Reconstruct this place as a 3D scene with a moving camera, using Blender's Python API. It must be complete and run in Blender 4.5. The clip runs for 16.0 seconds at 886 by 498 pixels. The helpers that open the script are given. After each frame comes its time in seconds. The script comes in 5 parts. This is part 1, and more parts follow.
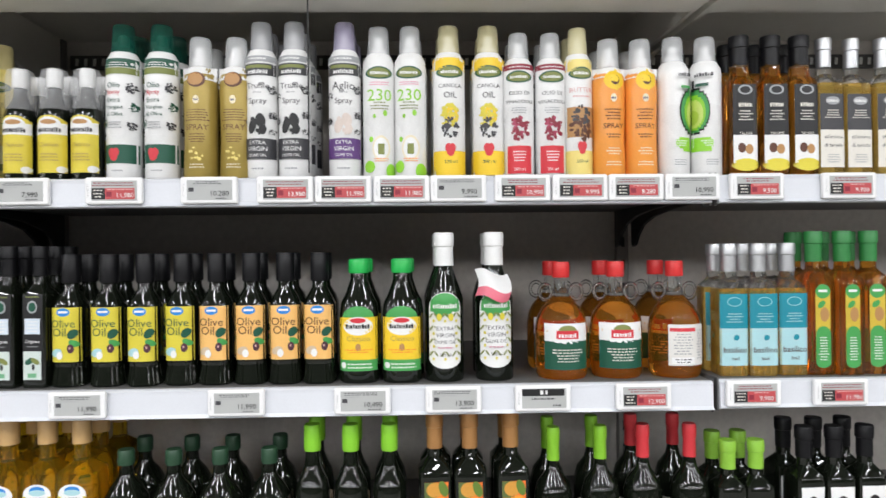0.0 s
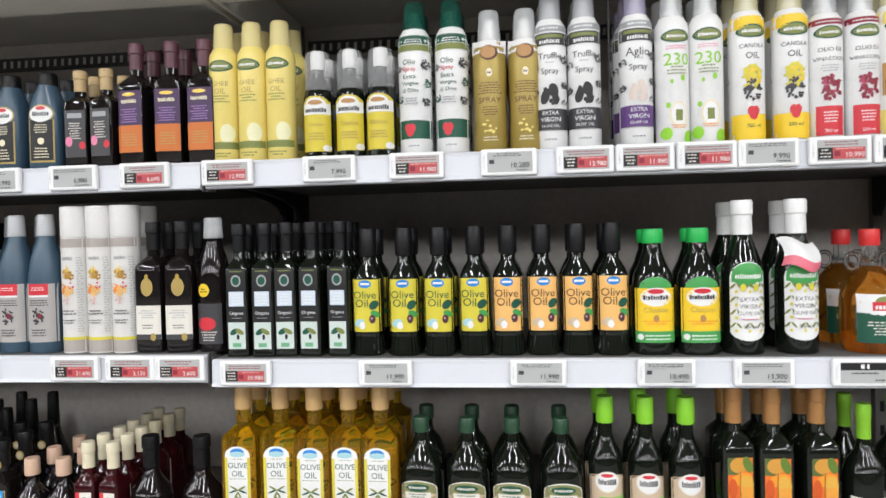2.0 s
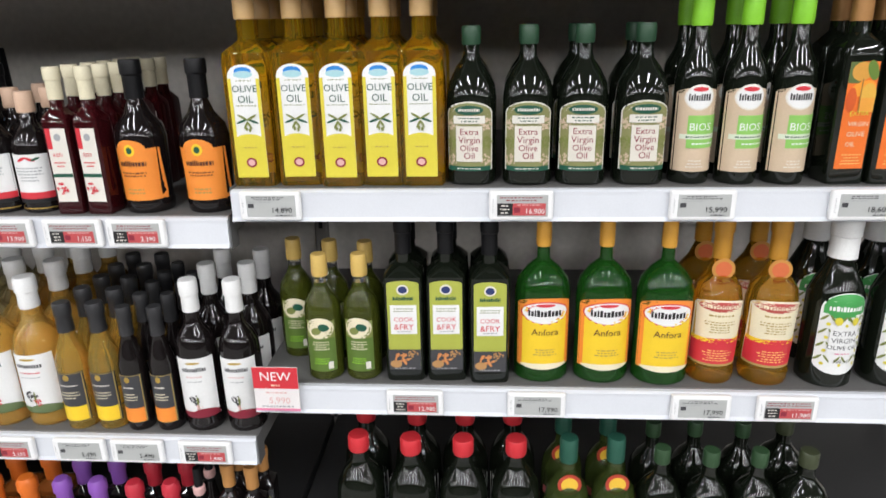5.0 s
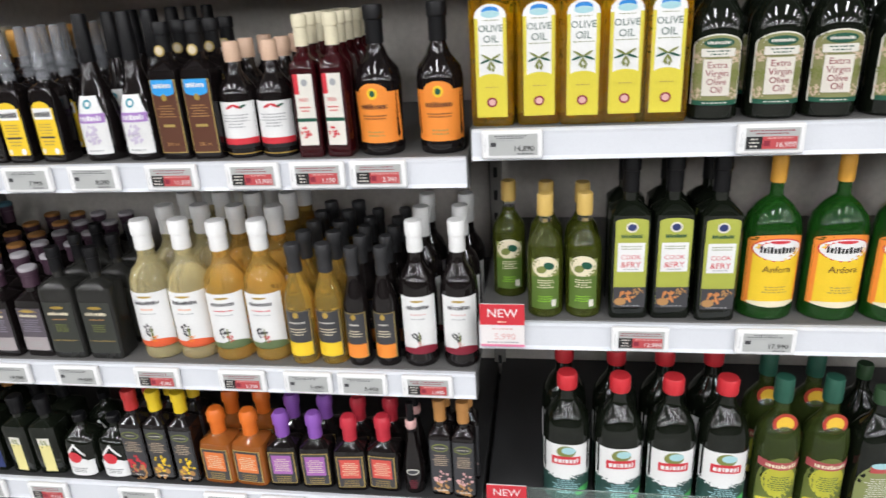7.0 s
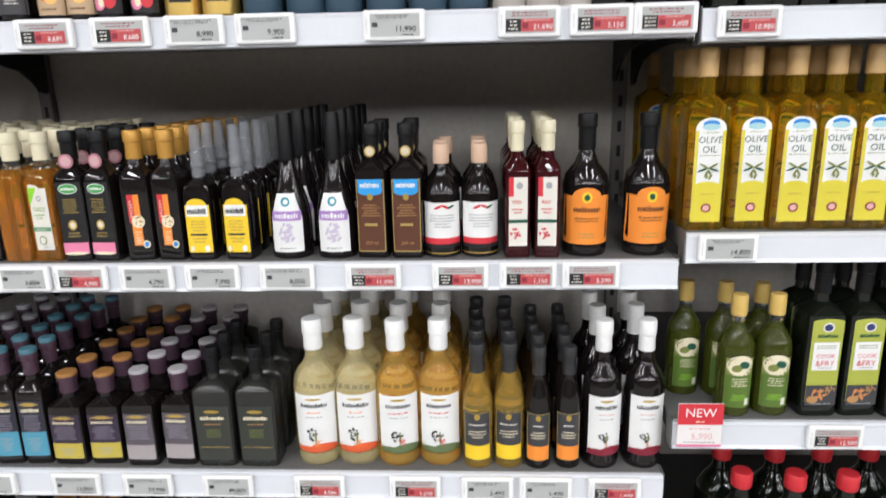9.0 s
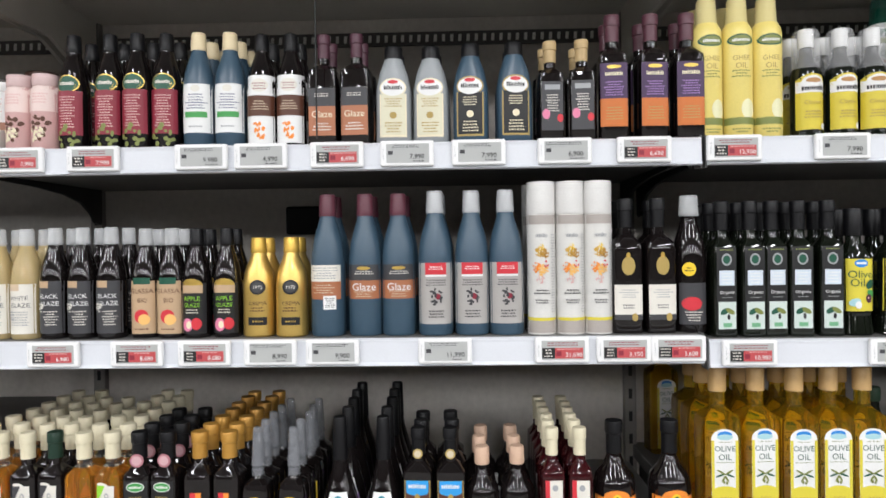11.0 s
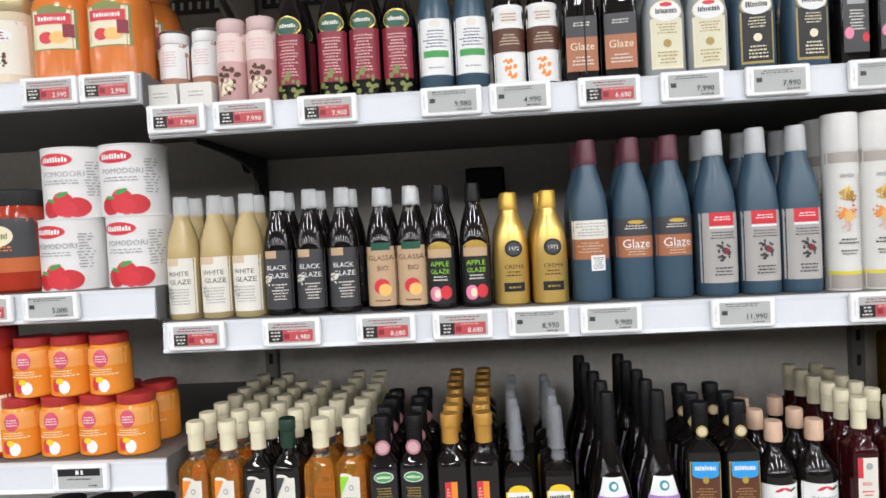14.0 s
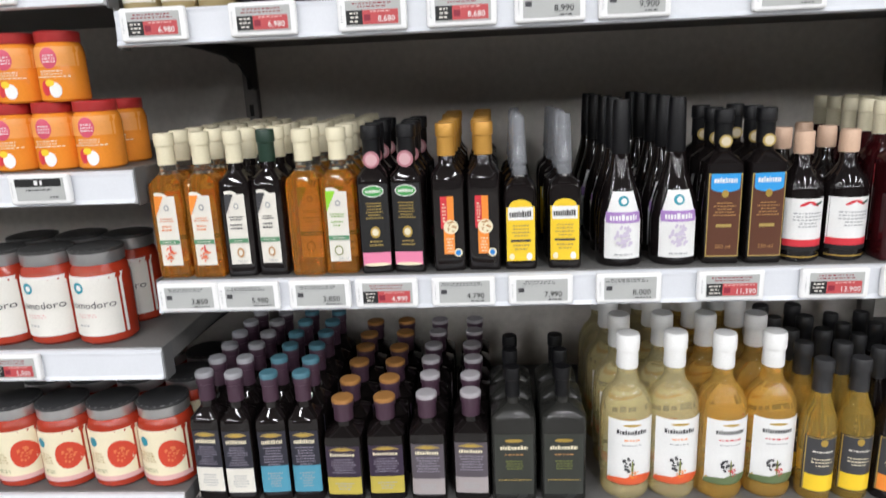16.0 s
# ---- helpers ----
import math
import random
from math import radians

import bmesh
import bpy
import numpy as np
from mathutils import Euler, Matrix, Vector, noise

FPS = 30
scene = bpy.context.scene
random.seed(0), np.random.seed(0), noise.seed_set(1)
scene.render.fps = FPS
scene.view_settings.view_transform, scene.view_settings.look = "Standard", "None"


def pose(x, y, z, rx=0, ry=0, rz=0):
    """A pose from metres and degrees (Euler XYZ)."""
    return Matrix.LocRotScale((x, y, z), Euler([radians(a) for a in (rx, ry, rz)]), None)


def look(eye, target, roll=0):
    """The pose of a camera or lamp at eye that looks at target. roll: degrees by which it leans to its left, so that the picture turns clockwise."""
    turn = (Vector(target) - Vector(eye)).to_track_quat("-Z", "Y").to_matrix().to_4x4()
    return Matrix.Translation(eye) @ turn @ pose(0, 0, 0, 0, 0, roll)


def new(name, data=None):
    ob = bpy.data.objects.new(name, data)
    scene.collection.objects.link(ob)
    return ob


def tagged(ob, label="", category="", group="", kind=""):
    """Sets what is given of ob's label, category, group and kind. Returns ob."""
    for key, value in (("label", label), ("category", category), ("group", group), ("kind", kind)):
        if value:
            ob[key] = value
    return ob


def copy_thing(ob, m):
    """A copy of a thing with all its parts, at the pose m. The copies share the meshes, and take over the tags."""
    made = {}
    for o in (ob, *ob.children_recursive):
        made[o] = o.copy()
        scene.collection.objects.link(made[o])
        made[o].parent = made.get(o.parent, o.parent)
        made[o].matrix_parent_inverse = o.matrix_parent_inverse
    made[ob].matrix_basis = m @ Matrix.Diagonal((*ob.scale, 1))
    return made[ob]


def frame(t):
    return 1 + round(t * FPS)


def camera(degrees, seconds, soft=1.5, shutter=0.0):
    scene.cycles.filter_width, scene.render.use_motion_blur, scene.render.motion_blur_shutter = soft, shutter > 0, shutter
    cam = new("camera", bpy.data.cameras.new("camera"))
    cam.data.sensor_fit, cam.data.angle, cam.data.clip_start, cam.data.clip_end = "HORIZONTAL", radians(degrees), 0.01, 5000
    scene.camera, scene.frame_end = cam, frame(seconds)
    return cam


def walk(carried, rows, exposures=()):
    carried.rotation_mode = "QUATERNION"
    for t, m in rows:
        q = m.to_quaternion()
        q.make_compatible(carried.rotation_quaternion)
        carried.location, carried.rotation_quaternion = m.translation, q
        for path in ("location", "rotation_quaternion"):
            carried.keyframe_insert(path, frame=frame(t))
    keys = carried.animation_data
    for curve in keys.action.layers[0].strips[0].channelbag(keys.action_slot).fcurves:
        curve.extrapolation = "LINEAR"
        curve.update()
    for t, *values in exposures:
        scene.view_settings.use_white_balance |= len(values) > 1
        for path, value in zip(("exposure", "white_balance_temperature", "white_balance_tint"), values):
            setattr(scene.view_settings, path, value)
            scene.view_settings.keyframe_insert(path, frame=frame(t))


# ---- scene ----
cam = camera(66.7, 16.0, 1.5, 0.25)
# seconds, eye, then yaw to the left, pitch and roll in degrees
ROWS = [
    (0, 0.0507, 0.0218, 1.4459, -1.57, 0.13, -0.56),
    (0.5, 0.0230, 0.0002, 1.4415, 2.00, 1.11, -0.50),
    (1, -0.0767, -0.0226, 1.4543, 3.86, 0.17, -1.55),
    (1.5, -0.1398, -0.0315, 1.4380, 7.54, 0.51, -0.63),
    (2, -0.2472, 0.0171, 1.4321, 6.49, -1.16, -1.38),
    (2.5, -0.3292, 0.0611, 1.3872, 2.16, -2.75, -2.85),
    (3, -0.3741, 0.1120, 1.3281, 0.47, -5.71, -4.00),
    (3.5, -0.3797, 0.1359, 1.2700, 0.98, -8.80, -3.60),
    (4, -0.3808, 0.1617, 1.2247, 1.86, -12.14, -2.63),
    (6.5, -0.4817, 0.1688, 1.1164, 6.87, -24.39, -1.37),
    (7, -0.6272, 0.1104, 1.1335, 9.26, -21.46, -3.37),
    (7.5, -0.7438, 0.0858, 1.1380, 10.29, -21.10, -2.15),
    (8, -0.8905, 0.1000, 1.1291, 9.55, -20.01, -3.40),
    (8.5, -0.9807, 0.0802, 1.1357, 9.36, -18.06, -3.56),
    (9, -1.0190, 0.0785, 1.1733, 3.08, -14.65, -1.27),
    (9.5, -1.0459, 0.0384, 1.2403, 0.89, -9.72, -1.24),
    (10, -1.0536, 0.0192, 1.3023, 0.74, -5.79, -0.69),
    (12.5, -1.2556, -0.0618, 1.4616, 5.47, 2.38, -1.04),
    (13, -1.3278, -0.0244, 1.4490, 7.03, 1.22, -0.79),
    (13.5, -1.4191, 0.0447, 1.4080, 4.84, -0.46, -2.20),
    (14, -1.4602, 0.0984, 1.3691, 3.66, -1.89, -2.99),
    (14.5, -1.4775, 0.1210, 1.3217, 2.42, -3.75, -3.83),
    (15, -1.4741, 0.1369, 1.2740, 3.30, -7.52, -4.95),
    (15.5, -1.4837, 0.1725, 1.2191, 2.25, -10.74, -3.05),
    (16, -1.4720, 0.1773, 1.1623, 4.08, -14.52, -2.55),
]


def eye_pose(x, y, z, yaw, pitch, roll):
    a, b = radians(yaw), radians(pitch)
    ahead = Vector((-math.sin(a) * math.cos(b), math.cos(a) * math.cos(b), math.sin(b)))
    return look((x, y, z), Vector((x, y, z)) + ahead, roll)


walk(cam, [(r[0], eye_pose(*r[1:])) for r in ROWS])

# ---- world and light: a closed shop hall under rows of ceiling strips ----
world = bpy.data.worlds.new("world")
scene.world = world
world.use_nodes = True
world.node_tree.nodes["Background"].inputs[0].default_value = (0.9, 0.95, 1.0, 1)
world.node_tree.nodes["Background"].inputs[1].default_value = 0.06
scene.view_settings.exposure = 0.0
LAMP_WATTS = 133.0
STRIP_X = [-5.6 + 1.55 * i for i in range(7)]
STRIP_RUNS = ((-1.25, 1.5), (-5.6, 3.4))
for sx in STRIP_X:
    for sy, run in STRIP_RUNS:
        lamp = bpy.data.lights.new("strip_lamp", "AREA")
        lamp.shape, lamp.size, lamp.size_y, lamp.energy, lamp.color = "RECTANGLE", 0.15, run, LAMP_WATTS * run / 4.9, (0.97, 0.975, 1.0)
        new("strip_lamp", lamp).matrix_world = pose(sx, sy, 2.93)

# ---- materials ----
MATS = {}


def mat(rgb, rough=0.5, metal=0.0, trans=0.0, alpha=1.0, grain=0.06, scale=60.0, bump=0.03, emit=0.0, ior=1.45):
    """A painted, printed, plastic, glass or metal surface with fine and coarse variation."""
    key = (tuple(rgb), rough, metal, trans, alpha, grain, scale, bump, emit, ior)
    if key in MATS:
        return MATS[key]
    m = bpy.data.materials.new("surface")
    m.use_nodes = True
    n, l = m.node_tree.nodes, m.node_tree.links
    p = n["Principled BSDF"]
    p.inputs["Roughness"].default_value, p.inputs["Metallic"].default_value = rough, metal
    p.inputs["Transmission Weight"].default_value, p.inputs["Alpha"].default_value, p.inputs["IOR"].default_value = trans, alpha, ior
    p.inputs["Base Color"].default_value = (*rgb, 1)
    if emit:
        p.inputs["Emission Color"].default_value, p.inputs["Emission Strength"].default_value = (*rgb, 1), emit
    if grain:
        co = n.new("ShaderNodeTexCoord")
        fine, wide = n.new("ShaderNodeTexNoise"), n.new("ShaderNodeTexNoise")
        fine.inputs["Scale"].default_value, wide.inputs["Scale"].default_value = scale * 8, scale * 0.25
        fine.inputs["Detail"].default_value = 3
        add, ramp, mix = n.new("ShaderNodeMath"), n.new("ShaderNodeMapRange"), n.new("ShaderNodeMix")
        add.operation, mix.data_type, mix.blend_type = "ADD", "RGBA", "MULTIPLY"
        ramp.inputs["From Min"].default_value, ramp.inputs["From Max"].default_value = 0.6, 1.4
        ramp.inputs["To Min"].default_value, ramp.inputs["To Max"].default_value = 1 - grain * 1.6, 1 + grain
        mix.inputs["Factor"].default_value = 1
        mix.inputs["A"].default_value = (*rgb, 1)
        l.new(co.outputs["Object"], fine.inputs["Vector"]), l.new(co.outputs["Object"], wide.inputs["Vector"])
        l.new(fine.outputs["Fac"], add.inputs[0]), l.new(wide.outputs["Fac"], add.inputs[1])
        l.new(add.outputs[0], ramp.inputs["Value"]), l.new(ramp.outputs[0], mix.inputs["B"])
        l.new(mix.outputs["Result"], p.inputs["Base Color"])
        rr = n.new("ShaderNodeMapRange")
        rr.inputs["To Min"].default_value, rr.inputs["To Max"].default_value = rough * 0.8, min(1, rough * 1.25)
        l.new(wide.outputs["Fac"], rr.inputs["Value"]), l.new(rr.outputs[0], p.inputs["Roughness"])
        if bump:
            bp = n.new("ShaderNodeBump")
            bp.inputs["Strength"].default_value, bp.inputs["Distance"].default_value = bump, 0.002
            l.new(fine.outputs["Fac"], bp.inputs["Height"]), l.new(bp.outputs[0], p.inputs["Normal"])
    MATS[key] = m
    return m


def ink(r, g, b, rough=0.42):
    return mat((r, g, b), rough, grain=0.05, bump=0.0)


def glass(r, g, b, clear=0.75, rough=0.04):
    return mat((r, g, b), rough, trans=clear, grain=0.0, ior=1.38)


WHITE, CREAM, PAPER = ink(.80, .80, .79), ink(.80, .72, .52), ink(.74, .71, .64)
BLACK, CHARCOAL, GREY, SILVER = ink(.012, .012, .013), ink(.05, .05, .055), ink(.35, .36, .37), mat((.50, .51, .52), .36, metal=.8)
RED, DRED, ORANGE, YELLOW, LEMON = ink(.62, .035, .05), ink(.25, .02, .04), ink(.85, .27, .04), ink(.85, .58, .03), ink(.68, .58, .055)
GOLD, DGOLD, LIME, GREEN, DGREEN = mat((.62, .42, .10), .3, metal=.7), ink(.42, .30, .09), ink(.28, .62, .04), ink(.06, .33, .08), ink(.01, .085, .05)
OLIVE, TEAL, SKY, BLUE, NAVY = ink(.20, .23, .06), ink(.01, .25, .33), ink(.38, .62, .66), ink(.02, .22, .62), ink(.025, .04, .14)
PURPLE, LILAC, PINK, BROWN, PEACH = ink(.12, .05, .20), ink(.36, .20, .50), ink(.75, .22, .36), ink(.10, .035, .018), ink(.86, .50, .16)
KRAFT, PLUM, SAND, ROSE, TAN = ink(.52, .36, .22), ink(.075, .025, .04), ink(.62, .48, .34), ink(.70, .42, .40), ink(.45, .24, .09)
DARK = mat((.006, .008, .005), .03, grain=.05, scale=9, bump=.05, ior=1.5)
INKY = mat((.008, .006, .006), .03, grain=.05, scale=9, bump=.05, ior=1.5)
WINE = mat((.045, .005, .007), .05, trans=.25, grain=0.0, ior=1.4)
AMBER, OIL, HONEY = glass(.90, .40, .05, .94), glass(.90, .58, .03, .93), glass(.92, .42, .06, .85)
PALE, STRAW, CLEAR = glass(1.0, .88, .50, .78), glass(.98, .68, .17, .84), glass(.96, .98, .96, .97, .02)
GREENGLASS, OLIVEGLASS = glass(.02, .11, .015, .6), glass(.10, .12, .016, .6)
HAZE = mat((.045, .085, .125), .32, grain=.04)
HAZEGREY = mat((.30, .32, .33), .34, grain=.04)
CLEARCAP = mat((.88, .90, .91), .10, alpha=.34, grain=0.0)
DOMECAP = mat((.88, .89, .90), .05, alpha=.20, grain=0.0)
SMOKECAP = mat((.26, .27, .29), .1, alpha=.55, grain=0.0)
MATTEBLACK = mat((.006, .006, .007), .36, ior=1.32)
PLASTIC_WHITE = mat((.78, .78, .77), .35)

# ---- mesh helpers ----


def mesh_of(name, verts, faces, mats, index=None, smooth=True):
    me = bpy.data.meshes.new(name)
    me.from_pydata(verts, [], faces)
    for m in mats:
        me.materials.append(m)
    if index:
        me.polygons.foreach_set("material_index", index)
    me.polygons.foreach_set("use_smooth", [smooth] * len(faces))
    me.update()
    return me


def part(name, me, parent, label="", at=(0, 0, 0)):
    ob = new(name, me)
    ob.parent = parent
    ob.location = at
    if label:
        ob["label"] = label
    return ob


def thing(name, label, category, group="", kind="", at=(0, 0, 0)):
    ob = new(name)
    ob.empty_display_size = 0.02
    ob.location = at
    return tagged(ob, label, category, group, kind)


def block(name, lo, hi, m, bevel=0.0015, smooth=False):
    """A bevelled box from corner to corner."""
    bm = bmesh.new()
    bmesh.ops.create_cube(bm, size=1)
    for v in bm.verts:
        v.co = Vector([lo[i] + (v.co[i] + .5) * (hi[i] - lo[i]) for i in range(3)])
    if bevel:
        bmesh.ops.bevel(bm, geom=bm.edges[:], offset=bevel, segments=2, affect="EDGES", profile=.5)
    me = bpy.data.meshes.new(name)
    bm.to_mesh(me), bm.free()
    me.materials.append(m)
    return me


def extrude_yz(name, outline, x0, x1, m):
    """A closed outline in the y-z plane, drawn out along x."""
    k = len(outline)
    verts = [(x0, y, z) for y, z in outline] + [(x1, y, z) for y, z in outline]
    faces = [tuple(range(k)), tuple(range(2 * k - 1, k - 1, -1))] + [(i, i + k, (i + 1) % k + k, (i + 1) % k) for i in range(k)]
    bm = bmesh.new()
    vs = [bm.verts.new(v) for v in verts]
    for f in faces:
        bm.faces.new([vs[i] for i in f])
    bmesh.ops.recalc_face_normals(bm, faces=bm.faces[:])
    me = bpy.data.meshes.new(name)
    bm.to_mesh(me), bm.free()
    me.materials.append(m)
    return me


def ring(a, b, e, z, n):
    pts = []
    for i in range(n):
        t = 2 * math.pi * (i + .5) / n
        c, s = math.cos(t), math.sin(t)
        pts.append((a * math.copysign(abs(c) ** (2 / e), c), b * math.copysign(abs(s) ** (2 / e), s), z))
    return pts


def loft(name, rows, m, n=24):
    """Rings (z, half width, half depth, squareness) joined into a closed skin."""
    verts, faces = [], []
    for z, a, b, e in rows:
        verts += ring(a, b, e, z, n)
    for k in range(len(rows) - 1):
        for i in range(n):
            j = (i + 1) % n
            faces.append((k * n + i, k * n + j, (k + 1) * n + j, (k + 1) * n + i))
    faces += [tuple(range(n - 1, -1, -1)), tuple(range((len(rows) - 1) * n, len(rows) * n))]
    me = mesh_of(name, verts, faces, [m])
    me.set_sharp_from_angle(angle=radians(34))
    return me


LETTERS = {}


def letters(text):
    """The built-in font's mesh for a text: points in units of its height, triangles, width."""
    if text not in LETTERS:
        cu = bpy.data.curves.new("letters", "FONT")
        cu.body, cu.size, cu.resolution_u, cu.align_x = text, 1.0, 2, "LEFT"
        ob = bpy.data.objects.new("letters", cu)
        me = bpy.data.meshes.new_from_object(ob)
        me.calc_loop_triangles()
        vs = [(v.co.x, v.co.y) for v in me.vertices]
        ts = [tuple(t.vertices) for t in me.loop_triangles]
        w = max((v[0] for v in vs), default=.1)
        bpy.data.objects.remove(ob), bpy.data.meshes.remove(me), bpy.data.curves.remove(cu)
        LETTERS[text] = vs, ts, w
    return LETTERS[text]


# label elements: across in half widths (-1..1), up in heights (0..1)
def R(x0, x1, z0, z1, m):
    return "r", x0, x1, z0, z1, m


def O(cx, cz, rx, rz, m, turn=0):
    return "o", cx, cz, rx, rz, m, turn


def T(text, cx, cz, size, m, wide=1.5):
    return "t", text, cx, cz, size, m, wide


def B(lines, x0, x1, z0, z1, m):
    return "b", lines, x0, x1, z0, z1, m


def N(x0, x1, z0, z1, m, count=8):
    return "n", x0, x1, z0, z1, m, count


def G(cx, cz, r, count, m):
    return "g", cx, cz, r, count, m


def printed(name, elements, half, height, surface, rng):
    """One mesh of flat prints laid on a surface(x, z) -> y that faces -y."""
    verts, faces, index, mats = [], [], [], []

    def put(vs, fs, m, off):
        k = len(verts)
        verts.extend((x, surface(x, z) - off, z) for x, z in vs)
        if m not in mats:
            mats.append(m)
        faces.extend(tuple(k + i for i in f) for f in fs)
        index.extend([mats.index(m)] * len(fs))

    def rect(x0, x1, z0, z1, m, off):
        nx, nz = max(1, math.ceil((x1 - x0) * 7)), max(1, math.ceil((z1 - z0) * 18))
        vs = [((x0 + (x1 - x0) * i / nx) * half, (z0 + (z1 - z0) * j / nz) * height) for j in range(nz + 1) for i in range(nx + 1)]
        put(vs, [(j * (nx + 1) + i, j * (nx + 1) + i + 1, (j + 1) * (nx + 1) + i + 1, (j + 1) * (nx + 1) + i) for j in range(nz) for i in range(nx)], m, off)

    def oval(cx, cz, rx, rz, m, turn, off, n=18):
        c, s = math.cos(radians(turn)), math.sin(radians(turn))
        vs = [(cx * half, cz * height)]
        for q in (.25, .5, .75, 1):
            for i in range(n):
                u, v = rx * half * q * math.cos(2 * math.pi * i / n), rz * height * q * math.sin(2 * math.pi * i / n)
                vs.append((cx * half + u * c - v * s, cz * height + u * s + v * c))
        fs = [(0, 1 + i, 1 + (i + 1) % n) for i in range(n)] + [(1 + k * n + i, 1 + (k + 1) * n + i, 1 + (k + 1) * n + (i + 1) % n, 1 + k * n + (i + 1) % n) for k in range(3) for i in range(n)]
        put(vs, fs, m, off)

    for k, el in enumerate(elements):
        off = .0004 + .00015 * k if len(elements) < 22 else .0004 + .00008 * k
        if el[0] == "r":
            rect(*el[1:], off)
        elif el[0] == "n":
            _, x0, x1, z0, z1, m, count = el
            x, high = x0, z0 + (z1 - z0) * .8
            while x < x1 - .02:
                w = rng.uniform(.3, .75) * (x1 - x0) / count
                rect(x, min(x + w, x1), z0, high + (z1 - high) * rng.choice((0, 0, 1)), m, off)
                x += w + .22 * (x1 - x0) / count
        elif el[0] == "o":
            oval(*el[1:], off)
        elif el[0] == "b":
            _, lines, x0, x1, z0, z1, m = el
            lines = max(lines, round((z1 - z0) * height / .0042))
            step = (z1 - z0) / lines
            for i in range(lines):
                cut = rng.uniform(0, .22) * (x1 - x0)
                z = z1 - step * (i + .75)
                x = x0 + cut
                while x < x1 - cut:
                    w = rng.uniform(.05, .17)
                    rect(x, min(x + w, x1 - cut + .02), z, z + step * .40, m, off)
                    x += w + .045
        elif el[0] == "g":
            _, cx, cz, r, count, m = el
            for i in range(count * 2):
                d, t = r * math.sqrt(rng.random()), rng.uniform(0, 6.28)
                oval(cx + d * math.cos(t), cz + d * math.sin(t) * half / height * 1.2, r * .2 * rng.uniform(.6, 1.4), r * .2 * rng.uniform(.6, 1.4) * half / height, m, 0, off + .00001 * i, 8)
        else:
            _, text, cx, cz, size, m, wide = el
            vs, ts, w = letters(text)
            s = min(size * height / .7, wide * half / max(w, .01))
            put([(cx * half + (x - w / 2) * s, cz * height + (y - .35) * s) for x, y in vs], ts, m, off)
    return mesh_of(name, verts, faces, mats, index)


# ---- bottle, can and jar shapes: (height, half width) up the body, then up the cap ----
SHAPES = dict(
    can=([(0, .93), (.012, 1), (.735, 1), (.775, .95), (.805, .80), (.82, .72)], [(.775, .93), (.785, .80), (.80, .70), (.985, .62), (1, .56)], 2),
    wavy=([(0, .95), (.012, 1), (.30, .93), (.62, 1), (.73, .93), (.79, .66)], [(.775, .70), (.80, .68), (.985, .60), (1, .54)], 2),
    square=([(0, .95), (.015, 1), (.62, 1), (.665, .96), (.71, .64), (.735, .44), (.83, .40)], [(.785, .47), (.91, .46), (.915, .52), (.99, .52), (1, .48)], 7),
    marasca=([(0, .95), (.015, 1), (.64, 1), (.685, .95), (.72, .62), (.745, .40), (.87, .37)], [(.845, .46), (.99, .46), (1, .42)], 7),
    ribbed=([(0, .94), (.012, 1), (.10, .90), (.17, .84), (.185, .96), (.60, .98), (.66, .80), (.73, .44), (.82, .40)], [(.78, .50), (.80, .53), (.99, .52), (1, .48)], 3),
    round=([(0, .94), (.012, 1), (.56, 1), (.63, .90), (.70, .58), (.75, .36), (.87, .32)], [(.83, .40), (.85, .42), (.985, .41), (1, .37)], 2),
    wine=([(0, .94), (.012, 1), (.55, 1), (.63, .82), (.70, .46), (.76, .34), (.88, .32)], [(.775, .38), (.90, .36), (.91, .40), (.985, .40), (1, .36)], 2),
    barolo=([(0, .90), (.012, .95), (.07, .98), (.10, .93), (.50, 1), (.58, .90), (.66, .52), (.74, .34), (.84, .32)], [(.75, .38), (.90, .38), (.91, .43), (.985, .43), (1, .40)], 2),
    footed=([(0, .88), (.012, .94), (.05, .97), (.085, .90), (.12, .98), (.15, 1), (.52, 1), (.60, .94), (.66, .74), (.70, .50), (.74, .39), (.86, .36)], [(.795, .40), (.81, .42), (.90, .40), (.905, .45), (.985, .45), (1, .41)], 2),
    squat=([(0, .93), (.015, 1), (.55, 1), (.64, .93), (.73, .66), (.79, .36), (.83, .30), (.93, .28)], [(.885, .34), (.90, .36), (.985, .36), (1, .32)], 2.6),
    jug=([(0, .90), (.03, .98), (.12, 1), (.42, 1), (.52, .93), (.60, .74), (.66, .50), (.71, .34), (.78, .27), (.90, .26)], [(.865, .32), (.875, .34), (.985, .34), (1, .31)], 2),
    squeeze=([(0, .93), (.015, 1), (.44, 1), (.55, .97), (.64, .89), (.71, .76), (.77, .61), (.82, .49), (.86, .45)], [(.845, .50), (.855, .52), (.88, .50), (.99, .46), (1, .42)], 2.3),
    flask=([(0, .93), (.02, 1), (.55, .98), (.72, .80), (.84, .56), (.88, .50)], [(.87, .54), (.93, .52), (.99, .50), (1, .46)], 3.5),
    cone=([(0, .94), (.015, 1), (.28, .98), (.40, .86), (.50, .66), (.60, .46), (.70, .35), (.82, .30)], [(.68, .385), (.70, .39), (.985, .34), (1, .30)], 2.2),
    spout=([(0, .95), (.015, 1), (.50, 1), (.56, .9), (.60, .50), (.64, .40)], [(.60, .46), (.66, .44), (.68, .40), (.70, .52), (.72, .46), (.985, .34), (1, .28)], 6),
    jar=([(0, .90), (.03, 1), (.70, 1), (.80, .93), (.84, .84), (.86, .84)], [(.845, .88), (.855, .90), (.985, .90), (1, .86)], 2),
